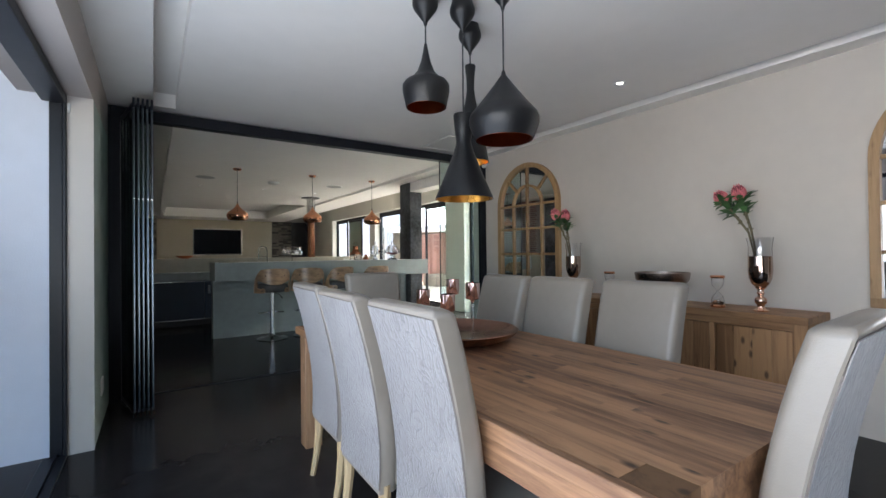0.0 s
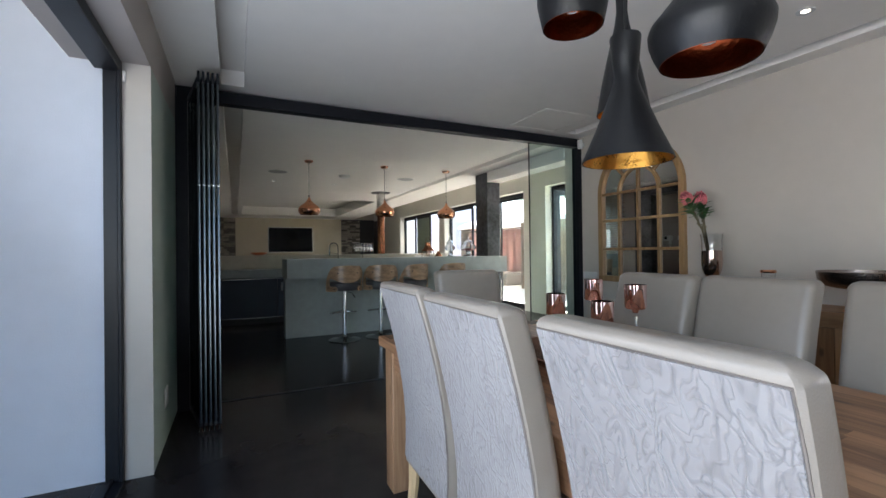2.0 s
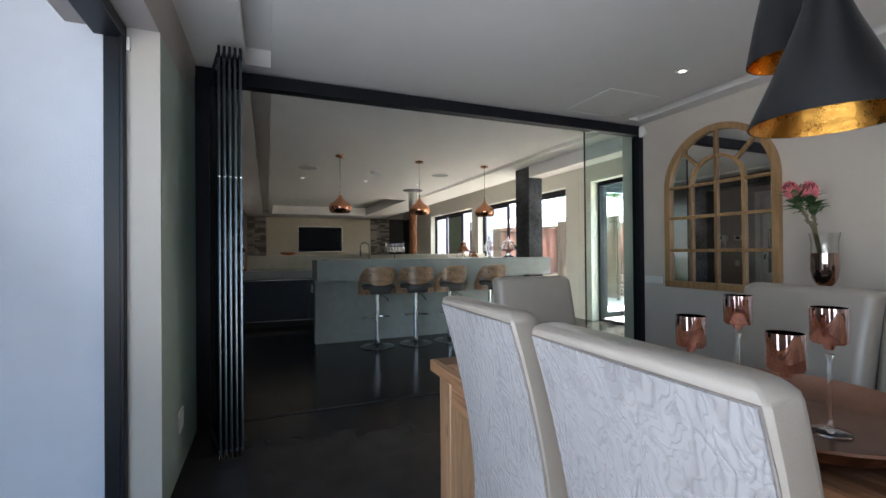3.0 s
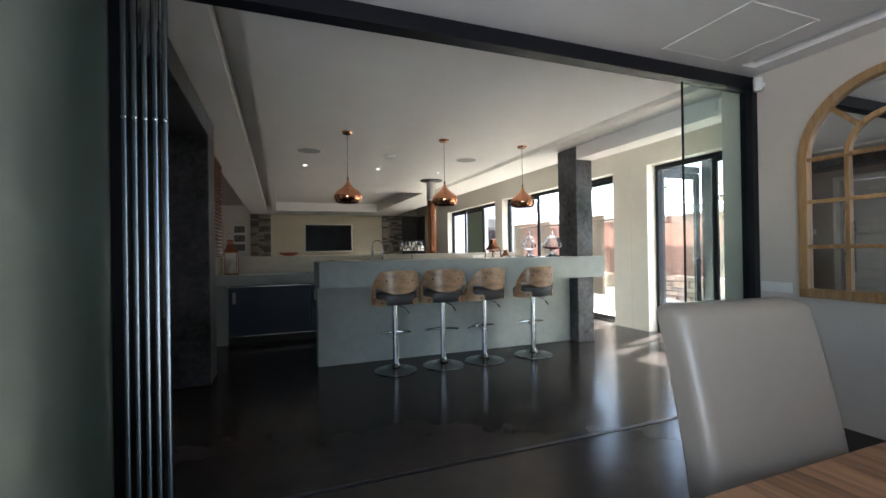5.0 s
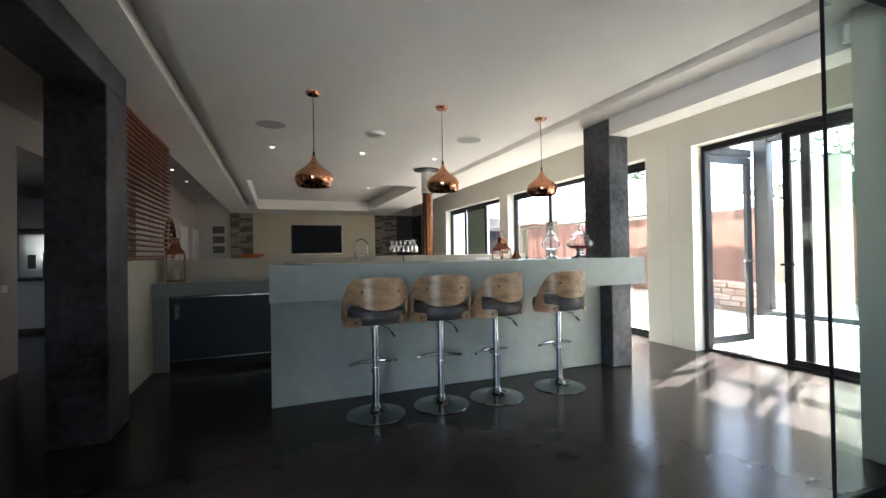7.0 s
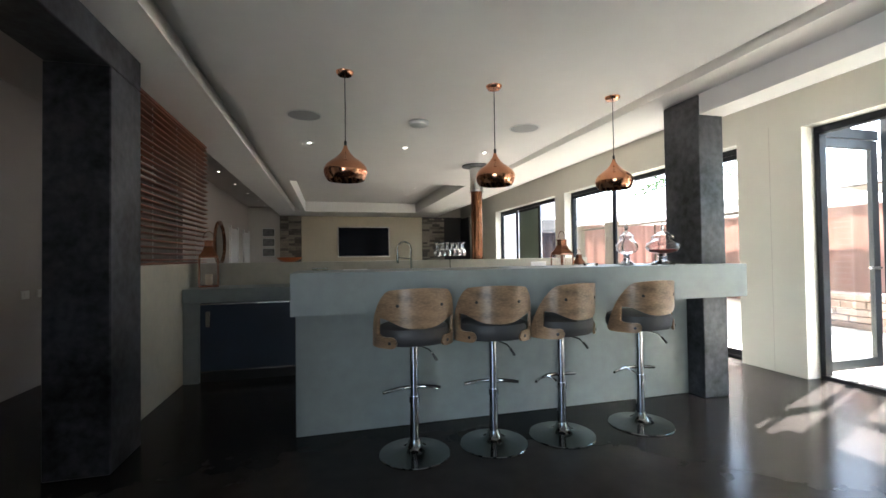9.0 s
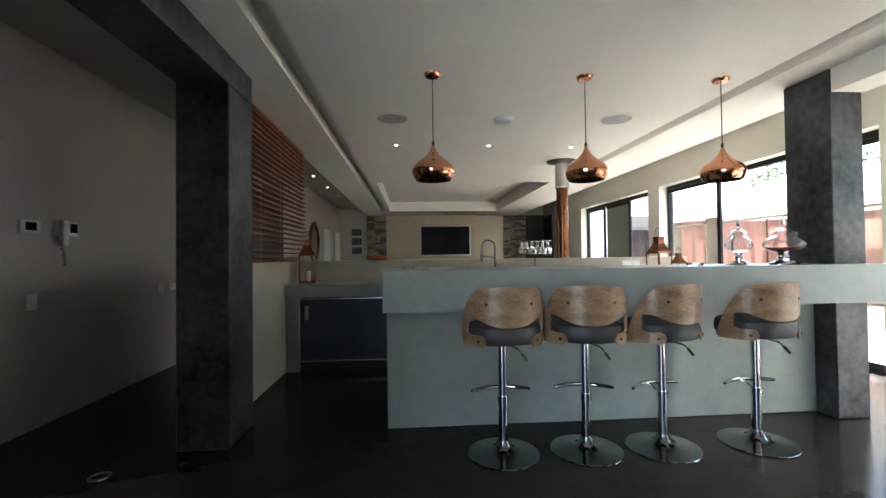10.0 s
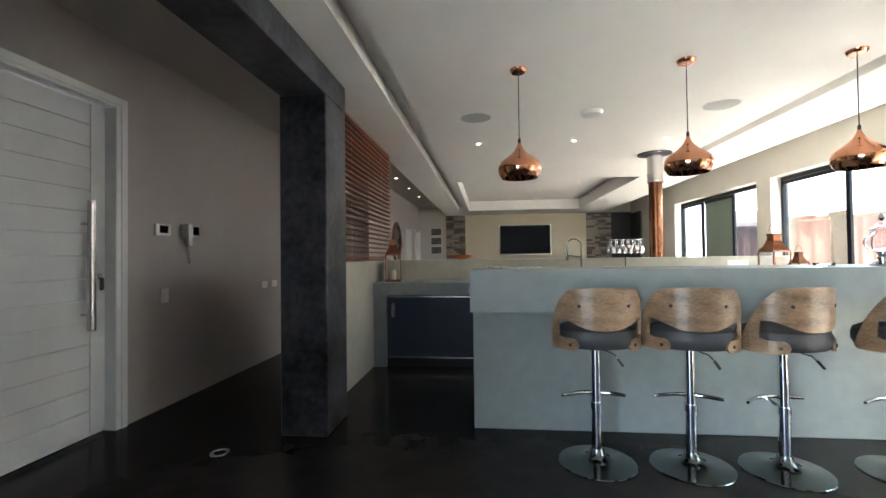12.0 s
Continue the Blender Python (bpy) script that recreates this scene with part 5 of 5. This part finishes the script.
for x, y, z in ((4.19, 2.62, C), (4.17, 4.14, C), (1.83, 10.0, C), (2.975, 10.0, C), (4.05, 10.05, C), (4.03, 15.9, 2.90), (4.03, 17.0, 2.90), (4.03, 14.8, 2.90), (-0.12, 9.45, 2.90), (0.04, 13.55, 2.90), (0.05, 14.95, 2.90), (0.07, 16.35, 2.90), (0.10, 17.75, 2.90), (0.11, 18.95, 2.90)):
    downlight(x, y, z)
for x, y in ((1.825, 8.98), (4.09, 8.92)):
    ob = empty("ceiling_speaker", pose(x, y, C))
    part("rim", lathe([(0.148, -0.006), (0.160, -0.005), (0.162, 0.0), (0.148, 0.0)], 40, closed=True), "plastic", ob, "white ring")
    part("grille", lathe([(0.0, -0.005), (0.148, -0.004), (0.148, 0.0), (0.0, 0.0)], 40), "grille", ob, "pale grey cloth grille")
    tagged(ob, "round pale speaker let into the ceiling", "speaker", "ceiling speakers")
ob = empty("ceiling_sensor", pose(2.94, 8.96, C))
part("base", lathe([(0.0, 0.0), (0.105, 0.0), (0.105, -0.012), (0.0, -0.012)], 36), "plastic", ob, "white base plate")
part("cover", lathe([(0.100, -0.012), (0.092, -0.032), (0.06, -0.045), (0.0, -0.048)], 36), "plastic", ob, "white domed cover", True)
tagged(ob, "round white sensor dome on the ceiling", "sensor")
ob = empty("ceiling_hatch")
for a in ((3.90, 4.50, 4.60, 4.612), (3.90, 4.50, 5.188, 5.20), (3.90, 3.912, 4.612, 5.188), (4.488, 4.50, 4.612, 5.188)):
    part("trim", box(*a, C - 0.008, C - 0.0005), "ceiling", ob)
part("panel", box(3.916, 4.484, 4.616, 5.184, C - 0.005, C - 0.0005), "ceiling", ob)
tagged(ob, "square painted access hatch in the ceiling", "hatch", kind="structure")
for x, y, z in ((4.955, 5.255, 2.46), (5.06, 5.634, 2.44)):
    ob = empty("alarm_sensor", pose(x, y, z, 0, 0, -45))
    part("case", box(-0.03, 0.03, -0.03, 0.02, 0.0, 0.11, 0.012, 2), "plastic", ob, "white plastic case", True)
    part("arm", box(-0.012, 0.05, 0.0, 0.03, 0.03, 0.07), "plastic", ob)
    part("lens", box(-0.02, 0.02, -0.033, -0.029, 0.02, 0.06, 0.001), "canvas", ob)
    tagged(ob, "small white alarm sensor mounted high on the wall", "alarm sensor", "alarm sensors")


# ---- lounge beyond the bar ----
structure("tv_panel", box(1.18, 5.12, 19.12, 19.2, 0, 2.614), "cream_panel", "glossy cream wall panel behind the television", "panel")
structure("dark_panel", box(5.90, XW, 19.14, 19.2, 0, 2.614), "dark_panel", "charcoal wall panel beside the stone strip", "panel")


def television():
    ob = empty("television")
    part("screen", box(2.335, 3.955, 19.075, 19.10, 1.31, 2.24, 0.004), "screen", ob, "dark glossy screen")
    for a in ((2.30, 2.335, 1.275, 2.275), (3.955, 3.99, 1.275, 2.275), (2.335, 3.955, 1.275, 1.31), (2.335, 3.955, 2.24, 2.275)):
        part("bezel", box(a[0], a[1], 19.065, 19.118, a[2], a[3], 0.003), "steel", ob, "silver frame")
    tagged(ob, "large black flat television in a silver frame on the wall", "television")


television()


def stone_strip(name, x0, x1):
    back = structure(name, box(x0, x1, 19.15, 19.2, 0, 2.614), "dark_panel", "strip of split dark stone on the far wall", "wall")
    rng = random.Random(int(x0 * 10))
    z = 0.9
    while z < 2.56:
        h = rng.choice((0.055, 0.07, 0.09))
        x = x0
        while x < x1 - 0.02:
            w = min(rng.choice((0.18, 0.26, 0.36)), x1 - x)
            if x1 - x - w < 0.08:
                w = x1 - x
            s = link("stone", box(x + 0.003, x + w - 0.003, 19.10 - rng.uniform(0, 0.03), 19.15, z + 0.002, min(z + h - 0.003, 2.61), 0.004), "stone", back)
            x += w
        z += h


stone_strip("wall_stone_1", 0.53, 1.18)
stone_strip("wall_stone_2", 5.12, 5.90)


def flue():
    ob = empty("flue_pipe", pose(4.21, 10.85, 0))
    part("copper_pipe", lathe([(0.0, 0.0), (0.085, 0.0), (0.085, 2.24), (0.0, 2.24)], 32), "copper_dull", ob, "aged copper pipe", True)
    part("steel_sleeve", lathe([(0.0, 2.22), (0.098, 2.22), (0.098, 2.60), (0.0, 2.60)], 32), "steel", ob, "silvery steel sleeve", True)
    part("collar", lathe([(0.0, 2.215), (0.104, 2.215), (0.104, 2.245), (0.0, 2.245)], 32), "chrome", ob, "", True)
    part("ceiling_plate", lathe([(0.0, 2.600), (0.215, 2.600), (0.215, 2.6145), (0.0, 2.6145)], 40), "dark_cement", ob, "dark round ceiling plate", True)
    tagged(ob, "copper stove pipe with steel sleeve rising to the ceiling", "flue")


flue()
for k, z in enumerate((1.33, 1.64, 1.95)):
    ob = empty("picture", pose(0.19, 19.198, z))
    part("print", box(-0.17, 0.17, -0.022, -0.016, 0.02, 0.25), "photo", ob, "dark printed image")
    part("frame", box(-0.185, 0.185, -0.016, 0.0, 0.0, 0.27, 0.003), "white", ob, "pale mount")
    tagged(ob, "small framed dark print in a column of three", "picture", "wall pictures")
ob = empty("round_mirror", pose(-0.398, 15.5, 1.62, 0, 90, 0))
part("frame", lathe([(0.40, 0.0), (0.52, 0.0), (0.52, 0.035), (0.46, 0.05), (0.40, 0.02)], 40, closed=True), "copper_dull", ob, "wide bronze rim", True)
part("glass", lathe([(0.0, 0.004), (0.41, 0.004), (0.41, 0.012), (0.0, 0.012)], 40), "mirror", ob, "mirror glass")
tagged(ob, "round mirror with a wide bronze rim on the passage wall", "mirror")
for k, y in enumerate((16.6, 18.3)):
    ob = empty("door_%d" % (3 + k))
    part("leaf", box(-0.398, -0.36, y, y + 0.80, 0.0, 2.05, 0.004), "white", ob, "white door leaf")
    part("frame", box(-0.398, -0.35, y - 0.07, y - 0.002, 0.0, 2.12, 0.004), "white", ob)
    part("frame", box(-0.398, -0.35, y + 0.802, y + 0.87, 0.0, 2.12, 0.004), "white", ob)
    part("handle", box(-0.36, -0.31, y + 0.08, y + 0.10, 1.0, 1.02, 0.003), "steel", ob)
    tagged(ob, "white passage door in a white frame", "door", kind="structure")
ob = link("bowl", lathe([(0.0, 0.0), (0.06, 0.0), (0.13, 0.03), (0.15, 0.055), (0.142, 0.055), (0.11, 0.03), (0.0, 0.012)], 28), "orange", smooth=True)
ob.matrix_basis = pose(1.58, 10.2, 1.206)
tagged(ob, "shallow orange bowl standing on the low cement wall", "bowl")


# ---- kitchen seen through the passage ----
ob = empty("kitchen_island")
part("body", box(-2.9, -1.30, 13.4, 14.1, 0.08, 0.88, 0.004), "white", ob, "white gloss front")
part("plinth", box(-2.85, -1.35, 13.46, 14.05, 0.0, 0.08), "steel", ob)
part("worktop", box(-2.95, -1.25, 13.35, 14.15, 0.88, 0.92, 0.004), "black", ob, "thin black worktop")
tagged(ob, "white kitchen island with a black worktop", "kitchen island")
ob = empty("flower_goblet", pose(-1.40, 13.6, 0.921) @ Matrix.Diagonal((1.2, 1.2, 1.42, 1.0)))
part("goblet", lathe([(0.0, 0.0), (0.07, 0.0), (0.07, 0.01), (0.02, 0.03), (0.03, 0.10), (0.016, 0.15), (0.05, 0.19), (0.10, 0.26), (0.11, 0.32), (0.105, 0.32), (0.09, 0.26), (0.0, 0.22)], 28), "chrome", ob, "silvery goblet", True)
bm = bmesh.new()
rr = random.Random(5)
for k in range(26):
    a, r = rr.uniform(0, 6.28), rr.uniform(0, 0.17)
    bmesh.ops.create_icosphere(bm, subdivisions=2, radius=rr.uniform(0.028, 0.042), matrix=Matrix.Translation((r * math.cos(a), r * math.sin(a), 0.41 - r * 0.45 + rr.uniform(-0.02, 0.02))))
part("flowers", bm, "red_bits", ob, "bunch of red blooms")
tagged(ob, "silver goblet with red flowers on the kitchen island", "vase")
ob = empty("fridge")
for k in range(2):
    d = part("door", box(-3.3 + 0.46 * k, -2.845 + 0.46 * k, 16.02, 16.08, 0.1, 1.78, 0.008), "steel", ob, "pale steel door")
    part("handle", box(-2.88 + 0.05 * k, -2.865 + 0.05 * k, 15.97, 16.02, 0.8, 1.4, 0.003), "chrome", d)
part("body", box(-3.3, -2.385, 16.08, 16.79, 0.0, 1.8, 0.004), "steel", ob)
part("dispenser", box(-3.14, -3.0, 16.012, 16.02, 1.05, 1.35, 0.003), "black", ob)
tagged(ob, "pale steel double-door fridge against the kitchen wall", "fridge")
for k in range(5):
    ob = empty("wall_cabinet")
    xa = -3.9 + 0.56 * k
    part("body", box(xa, xa + 0.555, 16.2, 16.79, 1.92, 2.6), "white", ob)
    d = part("door", box(xa + 0.003, xa + 0.552, 16.175, 16.2, 1.925, 2.595, 0.003), "white", ob)
    part("handle", box(xa + 0.45, xa + 0.52, 16.16, 16.175, 1.97, 1.985), "steel", d)
    tagged(ob, "white kitchen wall cabinet above the fridge", "cabinet", "kitchen wall cabinets")


# ---- windows and terrace doors ----
def glazed_opening(name, y0, y1, stiles, label, panes):
    ob = empty(name)
    x0, x1 = XW + 0.15, XW + 0.24
    part("head_frame", box(x0, x1, y0, y1, 2.400, 2.468, 0.004), "black_alu", ob)
    part("sill_track", box(x0, x1, y0, y1, 0.0, 0.035, 0.004), "black_alu", ob)
    for y in (y0, y1 - 0.05):
        part("jamb", box(x0, x1, y, y + 0.05, 0.035, 2.400, 0.004), "black_alu", ob)
    for y, dx in stiles:
        part("stile", box(x0 + 0.01 + dx, x0 + 0.05 + dx, y - 0.035, y + 0.035, 0.035, 2.400, 0.004), "black_alu", ob)
    for a, b, dx, mat in panes:
        p = part("pane", box(x0 + 0.026 + dx, x0 + 0.032 + dx, a, b, 0.10, 2.37), mat, ob, "glass pane")
        p.visible_shadow = False
        part("rail", box(x0 + 0.012 + dx, x0 + 0.048 + dx, a, b, 0.035, 0.10, 0.003), "black_alu", ob)
        part("rail", box(x0 + 0.012 + dx, x0 + 0.048 + dx, a, b, 2.345, 2.400, 0.003), "black_alu", ob)
    tagged(ob, label, "window", kind="structure")
    return ob


glazed_opening("window_1", 12.65, 15.89, [(14.88, 0), (13.74, 0.04)], "black framed sliding window with one frosted leaf", [(13.775, 14.845, 0.04, "frost"), (14.915, 15.84, 0, "pane")])
glazed_opening("window_2", 8.56, 12.26, [(10.97, 0), (9.72, 0.04)], "black framed sliding window behind the bar", [(11.005, 12.21, 0, "pane"), (8.61, 9.685, 0, "pane")])
w = glazed_opening("door_5", 5.76, 7.85, [(6.93, 0), (6.78, 0.04)], "black framed terrace sliding door standing half open", [(5.81, 6.895, 0, "pane"), (5.81, 6.745, 0.04, "pane")])
part("handle", box(XW + 0.12, XW + 0.158, 6.86, 6.98, 1.04, 1.065, 0.004), "black_alu", w)


def porch():
    ob = empty("glazed_porch")
    xa, xb = 7.72, 7.84
    part("corner_post", box(xa, xb, 7.735, 7.905, -0.02, 3.55, 0.004), "grey_alu", ob)
    part("low_wall", box(7.46, 7.80, 5.0, 7.73, -0.02, 0.38, 0.004), "plaster", ob, "low white plastered wall")
    part("sill", box(7.62, 7.90, 5.0, 7.73, 0.38, 0.44, 0.004), "grey_alu", ob)
    for y in (7.335, 6.2, 5.2):
        part("mullion", box(xa + 0.02, xb - 0.02, y - 0.035, y + 0.035, 0.44, 3.55, 0.003), "grey_alu", ob)
    part("transom", box(xa + 0.01, xb - 0.01, 5.0, 7.73, 2.58, 2.72, 0.003), "grey_alu", ob)
    part("head", box(xa, xb, 5.0, 8.02, 3.55, 3.65, 0.003), "grey_alu", ob)
    part("transom", box(6.83, xa, 7.92, 7.98, 2.42, 2.52, 0.003), "grey_alu", ob)
    part("head", box(6.83, xa, 7.90, 8.0, 3.55, 3.65, 0.003), "grey_alu", ob)
    part("jamb", box(6.83, 6.89, 7.91, 7.99, -0.02, 3.55, 0.003), "grey_alu", ob)
    part("fanlight_bar", box(7.30, 7.34, 7.93, 7.97, 2.52, 3.55, 0.003), "grey_alu", ob)
    d = part("door_leaf", box(6.90, 6.97, 7.93, 7.98, 0.02, 2.41, 0.003), "grey_alu", ob, "blue-grey glazed door")
    for b in ((7.62, 7.715, 0.02, 2.41), (6.97, 7.62, 0.02, 0.12), (6.97, 7.62, 2.32, 2.41)):
        part("rail", box(b[0], b[1], 7.93, 7.98, b[2], b[3], 0.003), "grey_alu", d)
    part("handle", box(7.52, 7.69, 7.90, 7.92, 1.05, 1.075, 0.004), "steel", d)
    for a in ((6.97, 7.62, 7.952, 7.958, 0.12, 2.32), (xa + 0.055, xa + 0.061, 5.0, 7.73, 0.44, 3.55)):
        p = part("pane", box(*a), "pane", ob)
        p.visible_shadow = False
    tagged(ob, "blue-grey glazed porch with a low white wall outside", "porch")


porch()


# ---- terrace and beyond ----
def gazebo():
    ob = empty("gazebo", pose(10.95, 13.4, -0.02))
    hx, hy = 1.5, 3.2
    for sx in (-1, 1):
        for sy in (-1, 1):
            part("post", box(sx * hx - 0.03, sx * hx + 0.03, sy * hy - 0.03, sy * hy + 0.03, 0, 2.25), "bark", ob)
    bm = bmesh.new()
    e = 0.12
    base = [bm.verts.new(c) for c in ((-hx - e, -hy - e, 2.25), (hx + e, -hy - e, 2.25), (hx + e, hy + e, 2.25), (-hx - e, hy + e, 2.25))]
    mid = [bm.verts.new((v.co.x * 0.45, v.co.y * 0.45, 2.78)) for v in base]
    top = [bm.verts.new((v.co.x * 0.12, v.co.y * 0.12, 3.15)) for v in base]
    for a, b in ((base, mid), (mid, top)):
        for k in range(4):
            bm.faces.new((a[k], a[(k + 1) % 4], b[(k + 1) % 4], b[k]))
    bm.faces.new(top)
    bmesh.ops.solidify(bm, geom=bm.faces[:], thickness=0.01)
    part("canopy", bm, "canvas", ob, "white canvas roof")
    for b in ((-hx - e, hx + e, -hy - e, -hy - e + 0.01), (-hx - e, hx + e, hy + e - 0.01, hy + e), (-hx - e, -hx - e + 0.01, -hy - e, hy + e), (hx + e - 0.01, hx + e, -hy - e, hy + e)):
        part("valance", box(*b, 2.13, 2.25), "canvas", ob)

    def cloth(pts, n, amp, mat, nm, zlo=0.05, zhi=2.2):
        bm = bmesh.new()
        (xa, ya), (xb, yb) = pts
        d = Vector((xb - xa, yb - ya, 0))
        nrm = Vector((-d.y, d.x, 0)).normalized()
        rows = []
        for z in (zlo, (zlo + zhi) / 2, zhi):
            rows.append([bm.verts.new(Vector((xa, ya, z)) + d * (k / n) + nrm * amp * math.sin(k * 1.3)) for k in range(n + 1)])
        for a, b in zip(rows, rows[1:]):
            for k in range(n):
                f = bm.faces.new((a[k], a[k + 1], b[k + 1], b[k]))
                f.smooth = True
        bmesh.ops.solidify(bm, geom=bm.faces[:], thickness=0.006)
        part(nm, bm, mat, ob, smooth=True)

    cloth(((hx, -hy), (hx, hy)), 60, 0.03, "terracotta", "back_curtain")
    cloth(((-hx, hy), (hx, hy)), 40, 0.03, "terracotta", "side_curtain")
    part("eave_rail", box(-hx - 0.03, -hx + 0.03, -hy, hy, 1.98, 2.03), "bark", ob)
    for y in (-hy, -hy / 3 - 0.3, hy / 3, hy - 0.55):
        cloth(((-hx, y), (-hx - 0.06, y + 0.55)), 24, 0.05, "curtain", "tied_curtain")
    for x in (-0.6, 0.5):
        part("cushion_seat", box(x - 0.4, x + 0.4, 0.8, 1.8, 0.0, 0.45, 0.05, 2), "curtain", ob, smooth=True)
    tagged(ob, "garden gazebo with white canvas roof and terracotta curtains", "gazebo")


gazebo()


def fence():
    ob = empty("fence", pose(13.0, 0, -0.02))
    me = None
    for y in range(-2, 24, 2):
        part("post", box(0.03, 0.10, y - 0.04, y + 0.04, 0, 2.0), "fence", ob)
    for s in range(4):
        for k in range(16):
            if me is None:
                o = part("slat", box(-0.012, 0.012, 0, 6.45, 0, 0.103, 0.003), "fence", ob)
                me = o.data
            else:
                o = new("slat", me)
                o.parent = ob
            o.location = (0.0, -2.0 + 6.5 * s, 0.04 + k * 0.126)
    tagged(ob, "red-brown horizontal slatted wooden garden fence", "fence")


fence()


def house(x, y, turn, w, d, h, label):
    ob = empty("house", pose(x, y, -0.14, 0, 0, turn))
    part("wall", box(-w / 2, w / 2, -d / 2, d / 2, 0, h), "house", ob, "pale plastered walls")
    bm = bmesh.new()
    add_extrude(bm, [(-d / 2 - 0.4, h), (d / 2 + 0.4, h), (0.0, h + 1.5)], w + 0.8, pose(-w / 2 - 0.4, 0, 0, 0, 0, -90))
    part("roof", bm, "roof", ob, "grey tiled roof")
    for k in range(3):
        xa = -w / 2 + w * (k + 0.5) / 3
        for s, yy in ((-1, -d / 2), (1, d / 2)):
            wi = part("window", box(xa - 0.6, xa + 0.6, yy - 0.03, yy + 0.03, 1.0, 2.2), "white", ob)
            part("pane", box(xa - 0.53, xa + 0.53, yy - 0.036, yy + 0.036, 1.07, 2.13), "screen", wi)
    tagged(ob, label, "house")


def stone_wall():
    """A low dry wall of rough slabs on the terrace."""
    ob = empty("stone_wall", pose(10.5, 10.2, -0.02))
    rng = random.Random(21)
    z = 0.0
    for row in range(5):
        h, y = rng.uniform(0.10, 0.14), -1.15 + 0.05 * row
        while y < 1.1:
            w = rng.uniform(0.22, 0.48)
            bm = box(-0.26 + rng.uniform(0, 0.07), 0.22, y, y + w - 0.012, z, z + h - 0.010, 0.014)
            part("stone", bm, "garden_stone", ob)
            y += w
        z += h
    tagged(ob, "low dry wall of rough pinkish slabs on the terrace", "garden wall")


stone_wall()
house(21, 16.0, 90, 10, 7, 3.35, "pale neighbouring house with a grey tiled roof")
house(21, 3.5, 90, 8, 7, 3.0, "pale neighbouring house behind the garden fence")
house(-16, -2, 90, 10, 7, 3.0, "pale house across the patio side")
structure("garden_wall", box(9.35, 9.60, 7.75, 8.45, -0.1, 2.55), "house", "tall pale plastered garden wall pier", "wall")
structure("wing_wall", box(6.83, 11.5, 18.2, 18.5, -0.1, 3.2), "wing_paint", "plastered wing of the house beyond the lounge, coloured as in bluish shade", "wall")
structure("patio_wall", box(-9.2, -9.0, -6.0, 5.5, -0.1, 1.2), "plaster", "low white wall round the patio", "wall")


def tree(x, y, h, seed, label):
    rng = random.Random(seed)
    ob = empty("tree", pose(x, y, -0.14))
    bm = bmesh.new()
    add_tube(bm, [(0, 0, 0), (0.08, 0.03, h * 0.3), (0.02, 0.1, h * 0.55), (0.0, 0.1, h * 0.75)], [0.16, 0.12, 0.09, 0.05], 10)
    tips = []
    for k in range(9):
        a = k * 2.4
        z = h * (0.35 + 0.045 * k)
        tip = Vector((math.cos(a) * h * 0.26, math.sin(a) * h * 0.26, z + h * 0.2))
        add_tube(bm, [(0.03, 0.06, z), tip * 0.5 + Vector((0, 0, z * 0.5)), tip], [0.06, 0.04, 0.015], 7)
        tips.append(tip)
    part("trunk", bm, "bark", ob, "grey trunk and limbs", True)
    verts, faces = [], []
    for k in range(2600):
        c = rng.choice(tips) + Vector((rng.gauss(0, 1), rng.gauss(0, 1), rng.gauss(0, 0.7))) * h * 0.11
        s = rng.uniform(0.05, 0.12)
        q = Euler((rng.uniform(0, 6), rng.uniform(0, 6), rng.uniform(0, 6))).to_matrix()
        i = len(verts)
        for v in ((-0.5, 0, 0), (0, -1, 0.1), (0.5, 0, 0), (0, 1, 0.1)):
            verts.append(c + q @ (Vector(v) * s))
        faces.append((i, i + 1, i + 2, i + 3))
    me = bpy.data.meshes.new("crown")
    me.from_pydata(verts, [], faces)
    me.materials.append(M["leaf_far"])
    o = new("crown", me)
    o.parent = ob
    tagged(o, "loose crown of many small green leaves", kind="stuff")
    tagged(ob, label, "tree")


tree(15.5, 8.0, 5.5, 1, "leafy green garden tree behind the fence")
tree(16.0, 18.5, 5.0, 2, "leafy green garden tree beyond the gazebo")
tree(16.0, 10.3, 4.2, 3, "small leafy garden tree behind the fence")
tree(-12.5, 2.5, 4.8, 4, "leafy green tree beyond the patio")


def wing_door():
    ob = empty("door_6", pose(9.45, 18.19, -0.02))
    for a in (-0.40, 0.32):
        part("stile", box(a, a + 0.08, -0.05, 0.0, 0.0, 2.62, 0.003), "plastic", ob)
    part("head", box(-0.32, 0.32, -0.05, 0.0, 2.50, 2.62, 0.003), "plastic", ob)
    part("rail", box(-0.32, 0.32, -0.05, 0.0, 0.0, 0.14, 0.003), "plastic", ob)
    part("pane", box(-0.32, 0.32, -0.03, -0.02, 0.14, 2.50), "dark_glass", ob, "reflecting glass")
    tagged(ob, "pale framed glass door in the white garden wing", "door", kind="structure")


wing_door()

structure("dark_panel_side", box(XW - 0.03, XW, 18.2, 19.14, 0, 2.56), "dark_panel", "charcoal wall panel round the lounge corner", "panel")
structure("wall_joint", box(XW - 0.0015, XW, 8.178, 8.183, 0, 2.56), "wall", "fine vertical plaster joint in the terrace wall", "trim")
